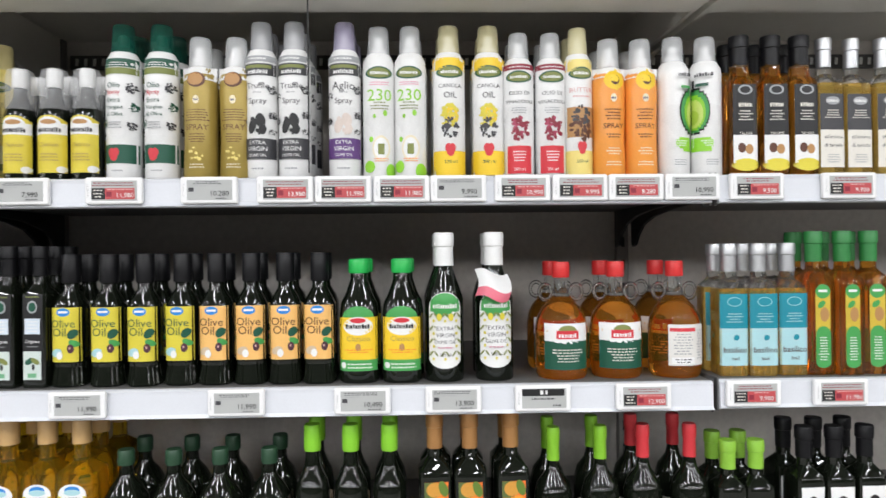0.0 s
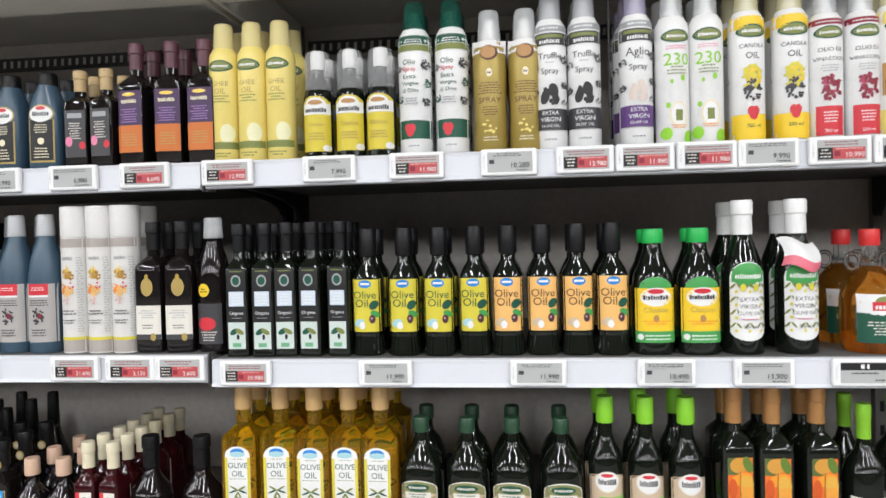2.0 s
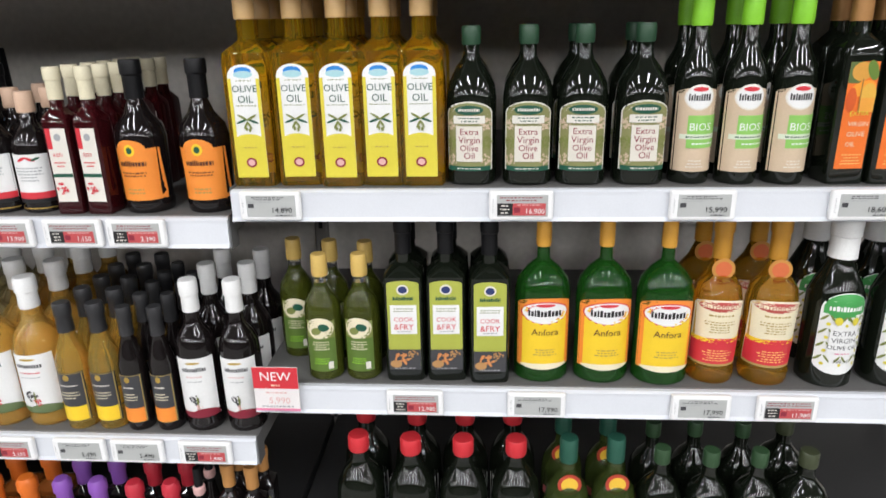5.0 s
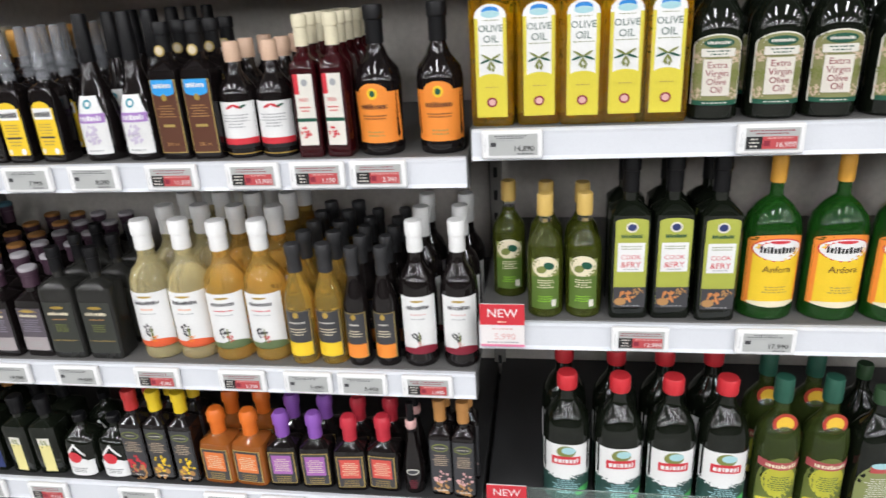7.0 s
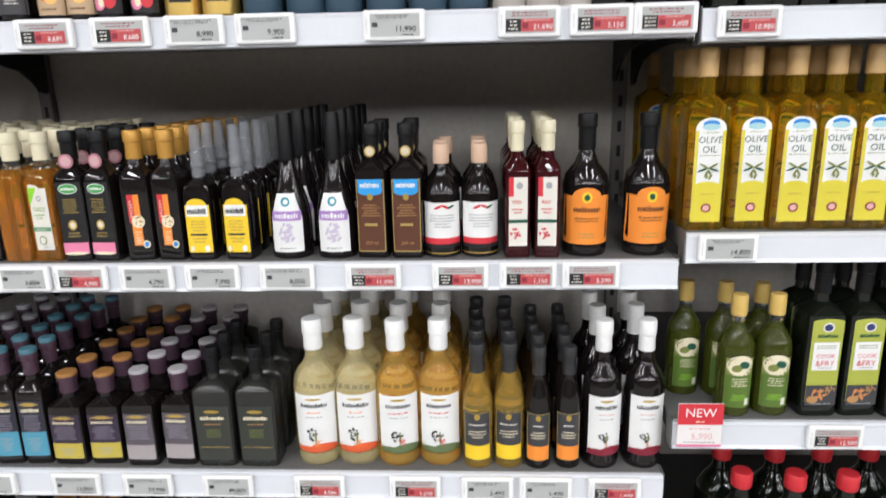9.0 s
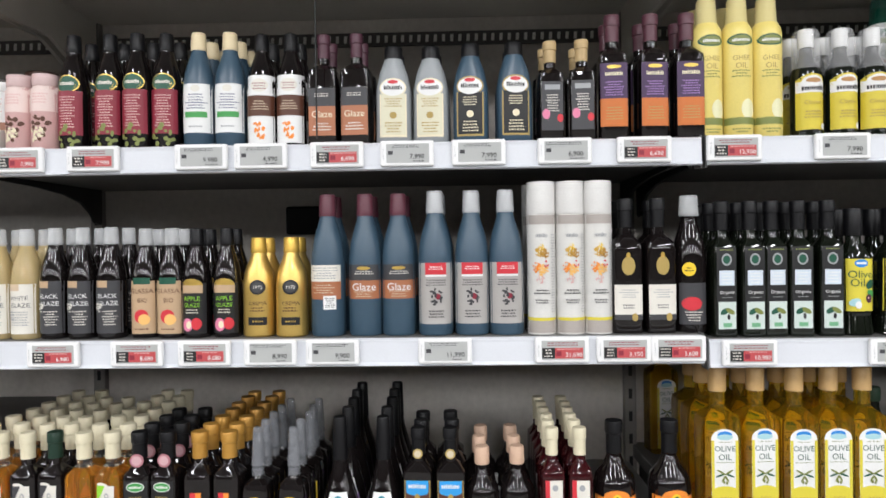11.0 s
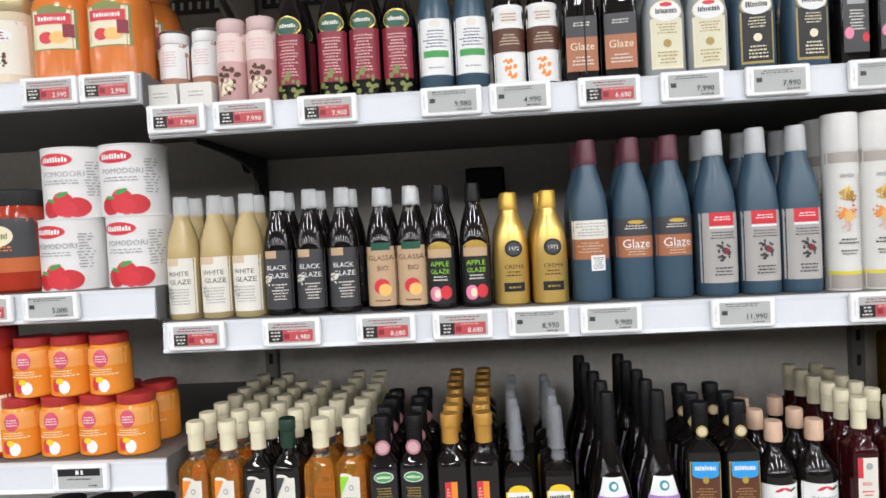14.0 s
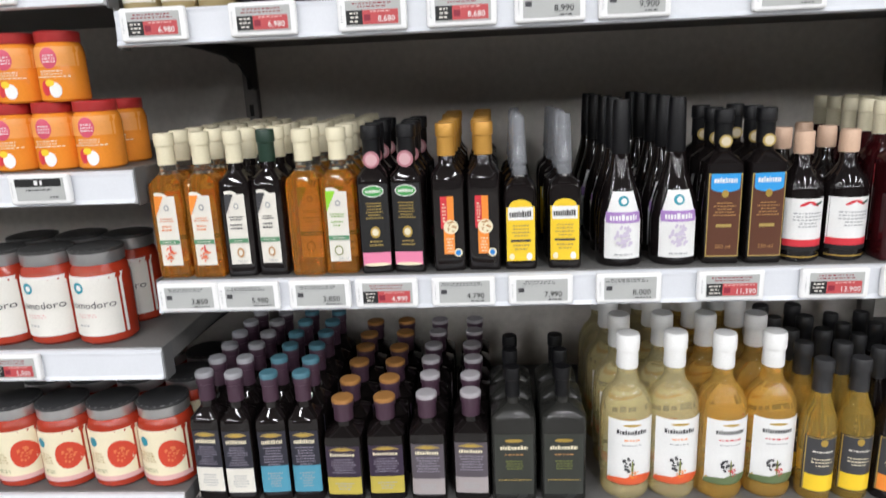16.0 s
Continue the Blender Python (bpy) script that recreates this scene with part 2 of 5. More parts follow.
    hexjar=([(0, .90), (.03, 1), (.62, 1), (.76, .86), (.82, .66), (.90, .64)], [(.885, .70), (.90, .72), (.985, .72), (1, .68)], 2.6),
    tin=([(0, 1), (.015, 1), (.02, .975), (.975, .975), (.98, 1), (.995, 1), (1, .95)], [(.97, .92), (.975, .93)], 2),
    tube=([(0, 1), (.78, 1), (.782, .96), (.80, .96)], [(.79, 1), (.995, 1), (1, .98)], 2),
    wax=([(0, .94), (.02, 1), (.50, 1), (.58, .92), (.64, .50), (.68, .38), (.78, .36)], [(.66, .42), (.84, .42), (.85, .50), (.95, .50), (1, .36)], 6),
)

CAPS = dict(barolo=.42, square=.58, ribbed=.57, wine=.54, round=.50)


def clusters(elements):
    """Group prints that lie on or beside one another: each group is one label."""
    groups = []
    for el in elements:
        if el[0] == "r":
            lo, hi = el[3], el[4]
        elif el[0] == "n":
            lo, hi = el[3], el[4]
        elif el[0] == "b":
            lo, hi = el[4], el[5]
        elif el[0] == "o":
            lo, hi = el[2] - el[4], el[2] + el[4]
        elif el[0] == "g":
            lo, hi = el[2] - el[3] * .3, el[2] + el[3] * .3
        else:
            lo, hi = el[3] - el[4] / 2, el[3] + el[4] / 2
        joined = [g for g in groups if lo < g[1] + .02 and hi > g[0] - .02]
        fresh = [min([lo] + [g[0] for g in joined]), max([hi] + [g[1] for g in joined]), sum([g[2] for g in joined], []) + [el]]
        groups = [g for g in groups if g not in joined] + [fresh]
    order = {id(el): i for i, el in enumerate(elements)}
    return [sorted(g[2], key=lambda el: order[id(el)]) for g in sorted(groups, key=lambda g: g[0] - g[1])]


class Kind:
    """What one sort of bottle, can or jar is made of."""

    def __init__(self, name, label, category, shape, glass_mat, cap_mat, elements, deep=1.0, fill=0.0, air=None, cap_label="", handle=0, spray=None, collar=None, label_name="label", capw=0.0, top=None, medal=None):
        self.name, self.label, self.category, self.shape, self.glass, self.cap = name, label, category, shape, glass_mat, cap_mat
        self.elements, self.deep, self.fill, self.air, self.cap_label = elements, deep, fill, air, cap_label
        self.handle, self.spray, self.collar, self.label_name = handle, spray, collar, label_name
        self.back, self.top, self.medal = 0.0, top, medal
        self.made, self.dome, self.capw = {}, False, capw or CAPS.get(shape, 0)

    def build(self, h, w):
        body, cap, e = SHAPES[self.shape]
        if self.capw:
            q = self.capw / max(r for _, r in cap)
            cap = [(z, r * q) for z, r in cap]
            body = [(z, min(r * q, r + .3) if r < .48 else r) for z, r in body]
        a, b = w / 2, w / 2 * self.deep
        rng = random.Random(len(self.label) * 7 + len(self.elements))
        root = thing(self.name, self.label, self.category, group=self.label.split(" with ")[0])

        def rows(profile, e0):
            out = []
            for z, r in profile:
                f = 0 if r > .9 else min(1, (.9 - r) / .4)
                rr = r if e0 <= 2.3 else r
                out.append((z * h, a * rr, (b * r if self.deep == 1 else b * r * (1 - f) + a * r * f), e0 * (1 - f) + 2 * f))
            return out

        full = rows(body, e)

        def at(z):
            for (z0, a0, b0, e0), (z1, a1, b1, e1) in zip(full, full[1:]):
                if z <= z1 and z1 > z0:
                    q = max(0, (z - z0) / (z1 - z0))
                    return a0 + (a1 - a0) * q, b0 + (b1 - b0) * q, e0 + (e1 - e0) * q
            return full[-1][1:]

        def surface(x, z):
            aa, bb, ee = at(z)
            return -bb * (1 - min(abs(x) / aa, .99) ** ee) ** (1 / ee)

        n = 20 if e <= 2 else 28
        if self.fill:
            zf = self.fill * h
            low = [r for r in full if r[0] < zf] + [(zf, *at(zf))]
            high = [(zf + .0004, *at(zf))] + [r for r in full if r[0] > zf + .001]
            part("body", loft("body", low, self.glass, n), root)
            part("neck", loft("neck", high, self.air or CLEAR, n), root)
        else:
            part("body", loft("body", full, self.glass, n), root)
        part("cap", loft("cap", rows(cap, 2), self.cap, 20), root, self.cap_label)
        if self.shape == "ribbed":
            verts, faces, q = [], [], 44
            for z in (.012, .05, .10, .15, .178):
                aa, bb, ee = at(z * h)
                for i, (px, py, pz) in enumerate(ring(aa, bb, ee, z * h, q)):
                    s = 1.035 if i % 2 else .985
                    verts.append((px * s, py * s, pz))
            faces = [(k * q + i, k * q + (i + 1) % q, (k + 1) * q + (i + 1) % q, (k + 1) * q + i) for k in range(4) for i in range(q)]
            part("fluted_base", mesh_of("fluted_base", verts, faces, [self.glass], smooth=False), root, "fluted dark glass base")
        if self.spray:
            zz = .80 * h
            nozzle = [(zz, a * .5, a * .5, 2), (zz + .06 * h, a * .48, a * .48, 2), (zz + .07 * h, a * .34, a * .34, 2), (zz + .13 * h, a * .30, a * .30, 2), (zz + .14 * h, a * .22, a * .22, 2)]
            part("nozzle", loft("nozzle", nozzle, self.spray, 14), root)
        if self.collar:
            ca, _, _ = at(.74 * h)
            part("neck_band", loft("neck_band", [(.72 * h, ca + .002, ca + .002, 2), (.735 * h, ca + .0035, ca + .0035, 2), (.80 * h, ca + .0035, ca + .0035, 2), (.81 * h, ca + .002, ca + .002, 2)], self.collar, 18), root)
        if self.top:
            share = 1.02
            rt = max(q for _, q in cap[-2:]) * a
            part("cap_top", loft("cap_top", [(.966 * h, rt * share, rt * share, 2), (.995 * h, rt * share, rt * share, 2), (1.004 * h, rt * .9, rt * .9, 2), (1.005 * h, rt * .5, rt * .5, 2)], self.top, 18), root, "coloured top of the cap")
        if self.medal:
            zm, rm, rim, face = self.medal
            ym = -max(at(zm * h)[0], a * max([q for z, q in cap if z <= zm + .05] + [0])) - .0015
            verts = [(rm * w * q * math.cos(t * math.pi / 9), ym - d, zm * h + rm * w * q * math.sin(t * math.pi / 9)) for q, d in ((1, 0), (1, .0012), (.72, .0016)) for t in range(18)]
            faces = [(k * 18 + t, k * 18 + (t + 1) % 18, (k + 1) * 18 + (t + 1) % 18, (k + 1) * 18 + t) for k in range(2) for t in range(18)] + [tuple(range(36, 54))]
            part("medallion", mesh_of("medallion", verts, faces, [rim, face], [0] * 36 + [1], smooth=False), root, "round paper medallion on the neck")
        for i in range(self.handle):
            side = 1 if i else -1
            verts, faces, k, q = [], [], 16, 6
            for u in range(k):
                t = 2 * math.pi * u / k
                for v in range(q):
                    s = 2 * math.pi * v / q
                    rr = .010 + .0028 * math.cos(s)
                    verts.append((side * (a * .28 + .013) + rr * math.cos(t), .0028 * math.sin(s), .735 * h + rr * math.sin(t) * 1.2))
            for u in range(k):
                for v in range(q):
                    faces.append((u * q + v, (u + 1) % k * q + v, (u + 1) % k * q + (v + 1) % q, u * q + (v + 1) % q))
            part("handle", mesh_of("handle", verts, faces, [CLEAR]), root, "clear glass loop handle")
        for k, els in enumerate(clusters(self.elements)):
            part(self.label_name if k == 0 else "print", printed("label", els, a, h, surface, rng), root)
        if self.dome:
            part("dome_cap", loft("dome_cap", [(.56 * h, a * .86, a * .86, 2), (.60 * h, a * .90, a * .90, 2), (.93 * h, a * .88, a * .88, 2), (.985 * h, a * .78, a * .78, 2), (h * 1.005, a * .5, a * .5, 2)], DOMECAP, 20), root, "clear plastic dome cap")
        return root

    def place(self, x, y, z, h, w, turn):
        if (h, w) in self.made:
            return copy_thing(self.made[h, w], pose(x, y, z, 0, 0, turn))
        root = self.build(h, w)
        root.matrix_basis = pose(x, y, z, 0, 0, turn)
        self.made[h, w] = root
        return root



# ---- the kinds of goods ----
def spray(label, body, cap_mat, nozzle, elements, shape="can"):
    return Kind("spray_can", label, "spray can", shape, body, cap_mat, elements, spray=nozzle, cap_label="clear plastic overcap", label_name="print")


def oil(label, shape, glass_mat, cap_mat, elements, **more):
    return Kind("oil_bottle", label, "bottle", shape, glass_mat, cap_mat, elements, **more)


def vinegar(label, shape, glass_mat, cap_mat, elements, **more):
    return Kind("vinegar_bottle", label, "bottle", shape, glass_mat, cap_mat, elements, **more)


def glaze(label, shape, glass_mat, cap_mat, elements, **more):
    return Kind("glaze_bottle", label, "bottle", shape, glass_mat, cap_mat, elements, **more)


def jar(label, shape, glass_mat, cap_mat, elements, **more):
    return Kind("jar", label, "jar", shape, glass_mat, cap_mat, elements, **more)


WHITECAN, PALEYELLOW, GOLDCAN = mat((.80, .80, .79), .28), mat((.80, .66, .20), .3), mat((.38, .28, .07), .3, metal=.25)
BADGE = [O(0, .685, .82, .042, DGREEN), O(0, .685, .72, .033, OLIVE), N(-.55, .55, .675, .695, WHITE)]
ghee_spray = spray("pale yellow spray can of ghee oil with frosted cap", PALEYELLOW, mat((.78, .68, .33), .3, alpha=.8, grain=0), PALEYELLOW,
    BADGE + [T("GHEE", 0, .56, .045, DGOLD, 1.1), T("OIL", 0, .505, .04, DGOLD, .8), B(3, -.6, .6, .42, .48, OLIVE), O(.4, .2, .45, .07, mat((.8, .78, .5), .4)), R(-.95, .95, .09, .14, OLIVE), B(2, -.6, .6, .03, .07, OLIVE)])
pump_spray = Kind("spray_bottle", "small dark oil spray bottle with yellow label and clear dome cap", "spray bottle", "round", DARK, PLASTIC_WHITE,
    [R(-.93, .93, .06, .52, ink(.66, .54, .05)), O(0, .50, .93, .07, ink(.66, .54, .05)), R(-.93, .93, .40, .50, WHITE), O(0, .50, .7, .055, WHITE), N(-.7, .7, .42, .462, BLACK), O(0, .51, .5, .022, TAN), T("Classico", 0, .31, .05, DGOLD, 1.2), B(2, -.7, .7, .16, .24, DGOLD), O(.72, .09, .24, .03, WHITE)])
pump_spray.cap_label = "white pump spray head"
pump_spray.dome = True
extra_spray = spray("white and green olive oil spray can with red heart", WHITECAN, mat((.01, .10, .07), .15, alpha=.6, grain=0), DGREEN,
    [R(-.98, .98, .715, .77, DGREEN), B(1, -.7, .7, .72, .75, WHITE), R(-.98, .98, .67, .71, OLIVE), T("Olio", -.25, .60, .04, DGREEN, .8), T("Spray", -.25, .555, .04, RED, .8), T("Extra", -.25, .505, .04, DGREEN, .8), T("Vergine", -.2, .46, .04, DGREEN, 1), T("di Oliva", -.2, .415, .036, DGREEN, 1),
     G(.70, .58, .24, 18, CHARCOAL), G(-.84, .56, .16, 12, CHARCOAL), G(.78, .46, .2, 14, DGREEN), G(.72, .34, .22, 14, CHARCOAL), G(-.82, .36, .18, 12, DGREEN), B(2, -.6, .3, .32, .37, GREY), R(-.98, .98, .10, .22, DGREEN), O(-.38, .17, .2, .028, RED), O(-.12, .17, .2, .028, RED), O(-.25, .145, .24, .03, RED), B(1, -.6, .5, .045, .065, GREY)])
gold_spray = spray("gold olive oil spray can with white shoulder", GOLDCAN, CLEARCAP, PLASTIC_WHITE,
    [R(-.98, .98, .69, .79, WHITE), O(0, .69, .52, .055, BROWN), O(-.05, .695, .44, .045, TAN), O(0, .55, .18, .03, CREAM), N(-.12, .12, .542, .558, NAVY, 3), B(3, -.7, .7, .40, .49, BROWN), T("SPRAY", 0, .36, .05, BROWN, 1.3), B(3, -.55, .55, .25, .32, BROWN), G(0, .18, .4, 5, PALEYELLOW), B(2, -.6, .6, .07, .11, CREAM)], "wavy")


def flavoured(label, cap_tint, word, accent, fruit):
    return spray(label, WHITECAN, cap_tint, PLASTIC_WHITE,
        [R(-.98, .98, .735, .775, GREY), B(1, -.75, .75, .745, .77, WHITE), R(-.98, .98, .65, .725, CHARCOAL), R(-.8, .8, .695, .715, OLIVE), N(-.6, .6, .66, .685, WHITE, 7), T(word, 0, .585, .05, CHARCOAL, 1.4), T("Spray", 0, .49, .055, CHARCOAL, 1.1), B(1, -.4, .4, .535, .55, GREY),
         O(-.3, .33, .26, .05, fruit, -15), O(.2, .365, .3, .045, fruit, 10), O(.32, .31, .22, .035, fruit), G(.05, .33, .5, 6, fruit), G(.82, .56, .2, 16, CHARCOAL), G(-.84, .52, .18, 14, CHARCOAL), G(.84, .40, .2, 14, CHARCOAL), G(-.86, .36, .18, 14, CHARCOAL), G(.84, .29, .16, 9, CHARCOAL), R(-.98, .98, .12, .25, accent), T("EXTRA", 0, .225, .025, WHITE, 1), T("VIRGIN", 0, .185, .032, WHITE, 1.2), T("OLIVE OIL", 0, .145, .022, WHITE, 1.1), B(1, -.6, .6, .05, .075, GREY)])


truffle_spray = flavoured("white truffle olive oil spray can with grey cap", mat((.55, .56, .58), .15, alpha=.55, grain=0), "Truffle", CHARCOAL, BLACK)
garlic_spray = flavoured("white garlic olive oil spray can with lilac cap", mat((.50, .46, .62), .15, alpha=.55, grain=0), "Aglio", PURPLE, mat((.72, .62, .56), .5))
white_spray = spray("white cooking spray can with lime number 230", WHITECAN, CLEARCAP, PLASTIC_WHITE,
    BADGE + [B(1, -.6, .6, .60, .63, PINK), T("230", 0, .54, .085, LIME, 1.5), B(2, -.6, .6, .44, .50, OLIVE), O(-.3, .40, .09, .014, LIME), O(.35, .42, .13, .02, LIME), O(-.5, .25, .12, .018, LIME), O(.1, .19, .55, .085, CREAM), O(.1, .19, .45, .07, WHITE), R(-.1, .3, .15, .22, OLIVE), B(2, -.35, .55, .10, .13, ORANGE), O(-.6, .07, .3, .04, LIME), O(.7, .04, .3, .05, LIME)])
canola_spray = spray("yellow and white canola oil spray can", WHITECAN, mat((.86, .80, .50), .12, alpha=.45, grain=0), PLASTIC_WHITE,
    [R(-.98, .98, .70, .78, YELLOW)] + BADGE + [T("CANOLA", 0, .595, .05, CHARCOAL, 1.4), T("OIL", 0, .535, .045, CHARCOAL, .8), G(0, .40, .55, 26, LEMON), G(0, .32, .5, 22, CHARCOAL), G(.1, .40, .4, 10, YELLOW), R(-.98, .98, 0.01, .17, YELLOW), O(-.12, .19, .2, .03, RED), O(.12, .19, .2, .03, RED), O(0, .165, .24, .03, RED), T("200 ml", 0, .10, .022, DGREEN, .8)])
grape_spray = spray("white and crimson grapeseed oil spray can", WHITECAN, CLEARCAP, PLASTIC_WHITE,
    [R(-.98, .98, .735, .775, DRED), B(1, -.75, .75, .745, .765, WHITE)] + BADGE + [T("OLIO DI", 0, .575, .045, CHARCOAL, 1.3), T("VINACCIOLI", 0, .515, .045, CHARCOAL, 1.7), B(2, -.6, .6, .43, .48, GREY), G(0, .33, .6, 22, DRED), G(.1, .35, .5, 8, ink(.42, .06, .12)), R(-.75, .75, .02, .21, RED), B(3, -.6, .6, .10, .18, WHITE), T("200 ml", 0, .05, .02, WHITE, .8)])
butter_spray = spray("butter flavoured spray can with pale yellow shoulder", WHITECAN, mat((.86, .80, .50), .12, alpha=.6, grain=0), PLASTIC_WHITE,
    [R(-.98, .98, .70, .78, PALEYELLOW)] + BADGE + [T("BUTTER", 0, .575, .055, ROSE, 1.6), B(1, -.6, .6, .52, .545, ROSE), R(-.9, .9, .26, .46, TAN), G(0, .40, .6, 14, CHARCOAL), G(0, .32, .7, 14, BROWN), R(-.98, .98, .01, .17, PALEYELLOW), O(-.12, .2, .2, .03, RED), O(.12, .2, .2, .03, RED), O(0, .175, .24, .03, RED), T("200 ml", 0, .10, .02, DGREEN, .8)])
sunflower_spray = spray("orange sunflower oil spray can with clear cap", mat((.84, .33, .06), .3), CLEARCAP, PLASTIC_WHITE,
    [R(-.98, .98, .71, .79, WHITE), O(.15, .69, .6, .07, YELLOW), O(.2, .69, .26, .035, BROWN), G(.2, .69, .5, 10, YELLOW), O(.1, .56, .18, .03, CREAM), N(-.05, .25, .552, .568, NAVY, 3), B(3, -.5, .7, .40, .49, BROWN), T("SPRAY", .1, .36, .045, BROWN, 1.2), B(2, -.4, .6, .27, .31, BROWN), B(3, -.4, .6, .15, .21, CREAM), B(2, -.4, .6, .07, .11, CREAM)], "wavy")
def avocado(side):
    """One fruit runs over two cans that stand together: side shifts the print."""
    def clip_r(x0, x1, z0, z1, m):
        x0, x1 = max(-.97, x0 + side), min(.97, x1 + side)
        return [R(x0, x1, z0, z1, m)] if x1 - x0 > .05 else []

    def half_oval(cx, cz, rx, rz, m):
        els = []
        for i in range(14):
            z0, z1 = cz - rz + i * rz / 7, cz - rz + (i + 1) * rz / 7
            q = rx * math.sqrt(max(0, 1 - ((i - 6.5) / 7) ** 2))
            els += clip_r(cx - q, cx + q, z0, z1, m)
        return els
    els = half_oval(0, .46, .92, .165, BLACK) + half_oval(0, .46, .84, .15, GREEN) + half_oval(0, .45, .62, .125, LIME) + half_oval(0, .44, .48, .10, ink(.55, .68, .16)) + half_oval(0, .415, .24, .05, ink(.42, .58, .08))
    els += clip_r(-.9, -.2, .615, .635, GREEN) + clip_r(.1, .75, .63, .652, DGREEN) + clip_r(-.03, .05, .60, .68, BLACK)
    els += clip_r(-.95, .95, .19, .27, LIME) + clip_r(-1.15, 1.1, .205, .255, LIME) + clip_r(-.7, 1.0, .17, .20, LIME)
    els += [N(-.5 + .4 * side, .5 + .4 * side, .70, .725, CHARCOAL, 6), B(2, -.6, .6, .205, .255, WHITE), B(2, -.4, .6, .07, .12, GREY)]
    return els


avocado_spray = spray("white avocado oil spray can with green fruit print", WHITECAN, CLEARCAP, PLASTIC_WHITE, avocado(.95))
avocado_half_spray = spray("white avocado oil spray can with other half of the fruit", WHITECAN, CLEARCAP, PLASTIC_WHITE, avocado(-.95))
truffle_oil = oil("slim square dark truffle oil bottle with black cap", "square", AMBER, MATTEBLACK,
    [R(-.9, .9, .20, .64, BLACK), O(0, .60, .55, .035, GREY), O(0, .60, .4, .025, BLACK), N(-.5, .5, .48, .51, PAPER, 5), B(3, -.6, .6, .38, .46, PAPER), R(-.9, .9, .08, .28, WHITE), T("TRUFFE", 0, .29, .025, PAPER, 1), O(-.3, .19, .3, .035, BROWN), O(.25, .18, .3, .035, TAN), O(0, .07, 1, .045, LEMON)], capw=0.74)
silver_cap_oil = oil("slim square clear truffle oil bottle with silver cap", "square", STRAW, SILVER,
    [R(-.92, .92, .30, .58, CHARCOAL), O(0, .53, .55, .03, GREY), N(-.45, .45, .52, .54, WHITE), B(3, -.65, .65, .40, .47, PAPER), R(-.92, .92, .05, .32, PAPER), T("all'aroma", 0, .27, .03, CHARCOAL, 1.4), T("di tartufo", 0, .21, .03, CHARCOAL, 1.4), B(2, -.6, .6, .08, .15, GREY)], fill=.66)
organic_oil = oil("slim square dark organic olive oil bottle", "square", DARK, MATTEBLACK,
    [R(-.80, .80, .06, .66, BLACK), B(1, -.7, .7, .63, .655, OLIVE), O(0, .57, .42, .045, GREY), O(0, .57, .30, .032, DGREEN), R(-.62, .62, .38, .49, ink(.62, .70, .78)), B(3, -.55, .55, .39, .48, WHITE), T("Organic", 0, .33, .035, WHITE, 1.2), B(1, -.5, .5, .285, .30, GREY), R(-.72, .72, .06, .26, ink(.58, .66, .62)), O(-.2, .19, .42, .02, DGREEN, 30), O(.25, .19, .4, .018, OLIVE, -30), O(.1, .15, .12, .022, BLACK), R(-.35, .35, .075, .105, ink(.16, .40, .22))], capw=0.6)


def olive_print(ground):
    return [R(-.92, .92, .19, .60, ground), O(0, .565, .42, .032, BLUE), R(-.3, .3, .558, .574, WHITE), T("Olive", -.05, .48, .062, BROWN if ground is PEACH else DGREEN, 1.5), T("Oil", -.25, .415, .062, BROWN if ground is PEACH else DGREEN, .9), O(.55, .40, .34, .03, DGREEN, 50), O(.62, .33, .3, .024, GREEN, -30), O(.45, .29, .2, .034, PLUM), O(.42, .295, .05, .009, ROSE), O(-.4, .26, .36, .03, SAND if ground is PEACH else SKY, 20), O(-.2, .24, .2, .03, WHITE)]


yellow_oil = oil("dark olive oil bottle with yellow label and black cap", "ribbed", DARK, MATTEBLACK, olive_print(LEMON))
orange_oil = oil("dark olive oil bottle with peach label and black cap", "ribbed", DARK, MATTEBLACK, olive_print(PEACH))
green_cap_oil = oil("dark plastic olive oil bottle with bright green cap", "squat", DARK, mat((.02, .42, .08), .35),
    [O(0, .53, .8, .09, GREEN), R(-.95, .95, .15, .53, YELLOW), O(0, .46, .75, .075, WHITE), N(-.62, .62, .44, .475, BLACK), O(0, .505, .4, .02, RED), T("Classico", 0, .36, .05, DGOLD, 1.2), O(0, .29, .14, .03, TAN), B(1, -.85, .85, .24, .28, ORANGE), R(-.95, .95, .10, .19, GREEN), B(2, -.55, .7, .115, .17, WHITE), O(-.75, .145, .14, .025, WHITE)], deep=.8, capw=0.54)


def lattice():
    els = [O(0, .50, .80, .10, WHITE), R(-.80, .80, .14, .50, WHITE), O(0, .15, .80, .06, WHITE), O(0, .515, .74, .08, GREEN), R(-.74, .74, .47, .515, GREEN), N(-.60, .60, .492, .522, WHITE, 8)]
    for i in range(4):
        for x in (-.58, 0, .58):
            if x == 0 and i in (1, 2):
                continue
            els += [O(x - .12, .17 + .085 * i + .02, .17, .006, OLIVE, 55), O(x + .12, .17 + .085 * i + .02, .17, .006, OLIVE, -55), O(x, .17 + .085 * i - .015, .06, .010, LEMON)]
    return els + [R(-.5, .5, .235, .385, WHITE), T("EXTRA", 0, .36, .03, CHARCOAL, .9), T("VIRGIN", 0, .315, .03, CHARCOAL, .95), T("OLIVE OIL", 0, .27, .03, CHARCOAL, 1.1), B(1, -.4, .4, .225, .24, PINK), T("500 ml", 0, .185, .022, CHARCOAL, .6), O(-.3, .435, .13, .025, LEMON), O(.3, .435, .13, .025, LEMON)]


white_cap_oil = oil("dark square olive oil bottle with white cap and neck tag", "wine", DARK, PLASTIC_WHITE, lattice())
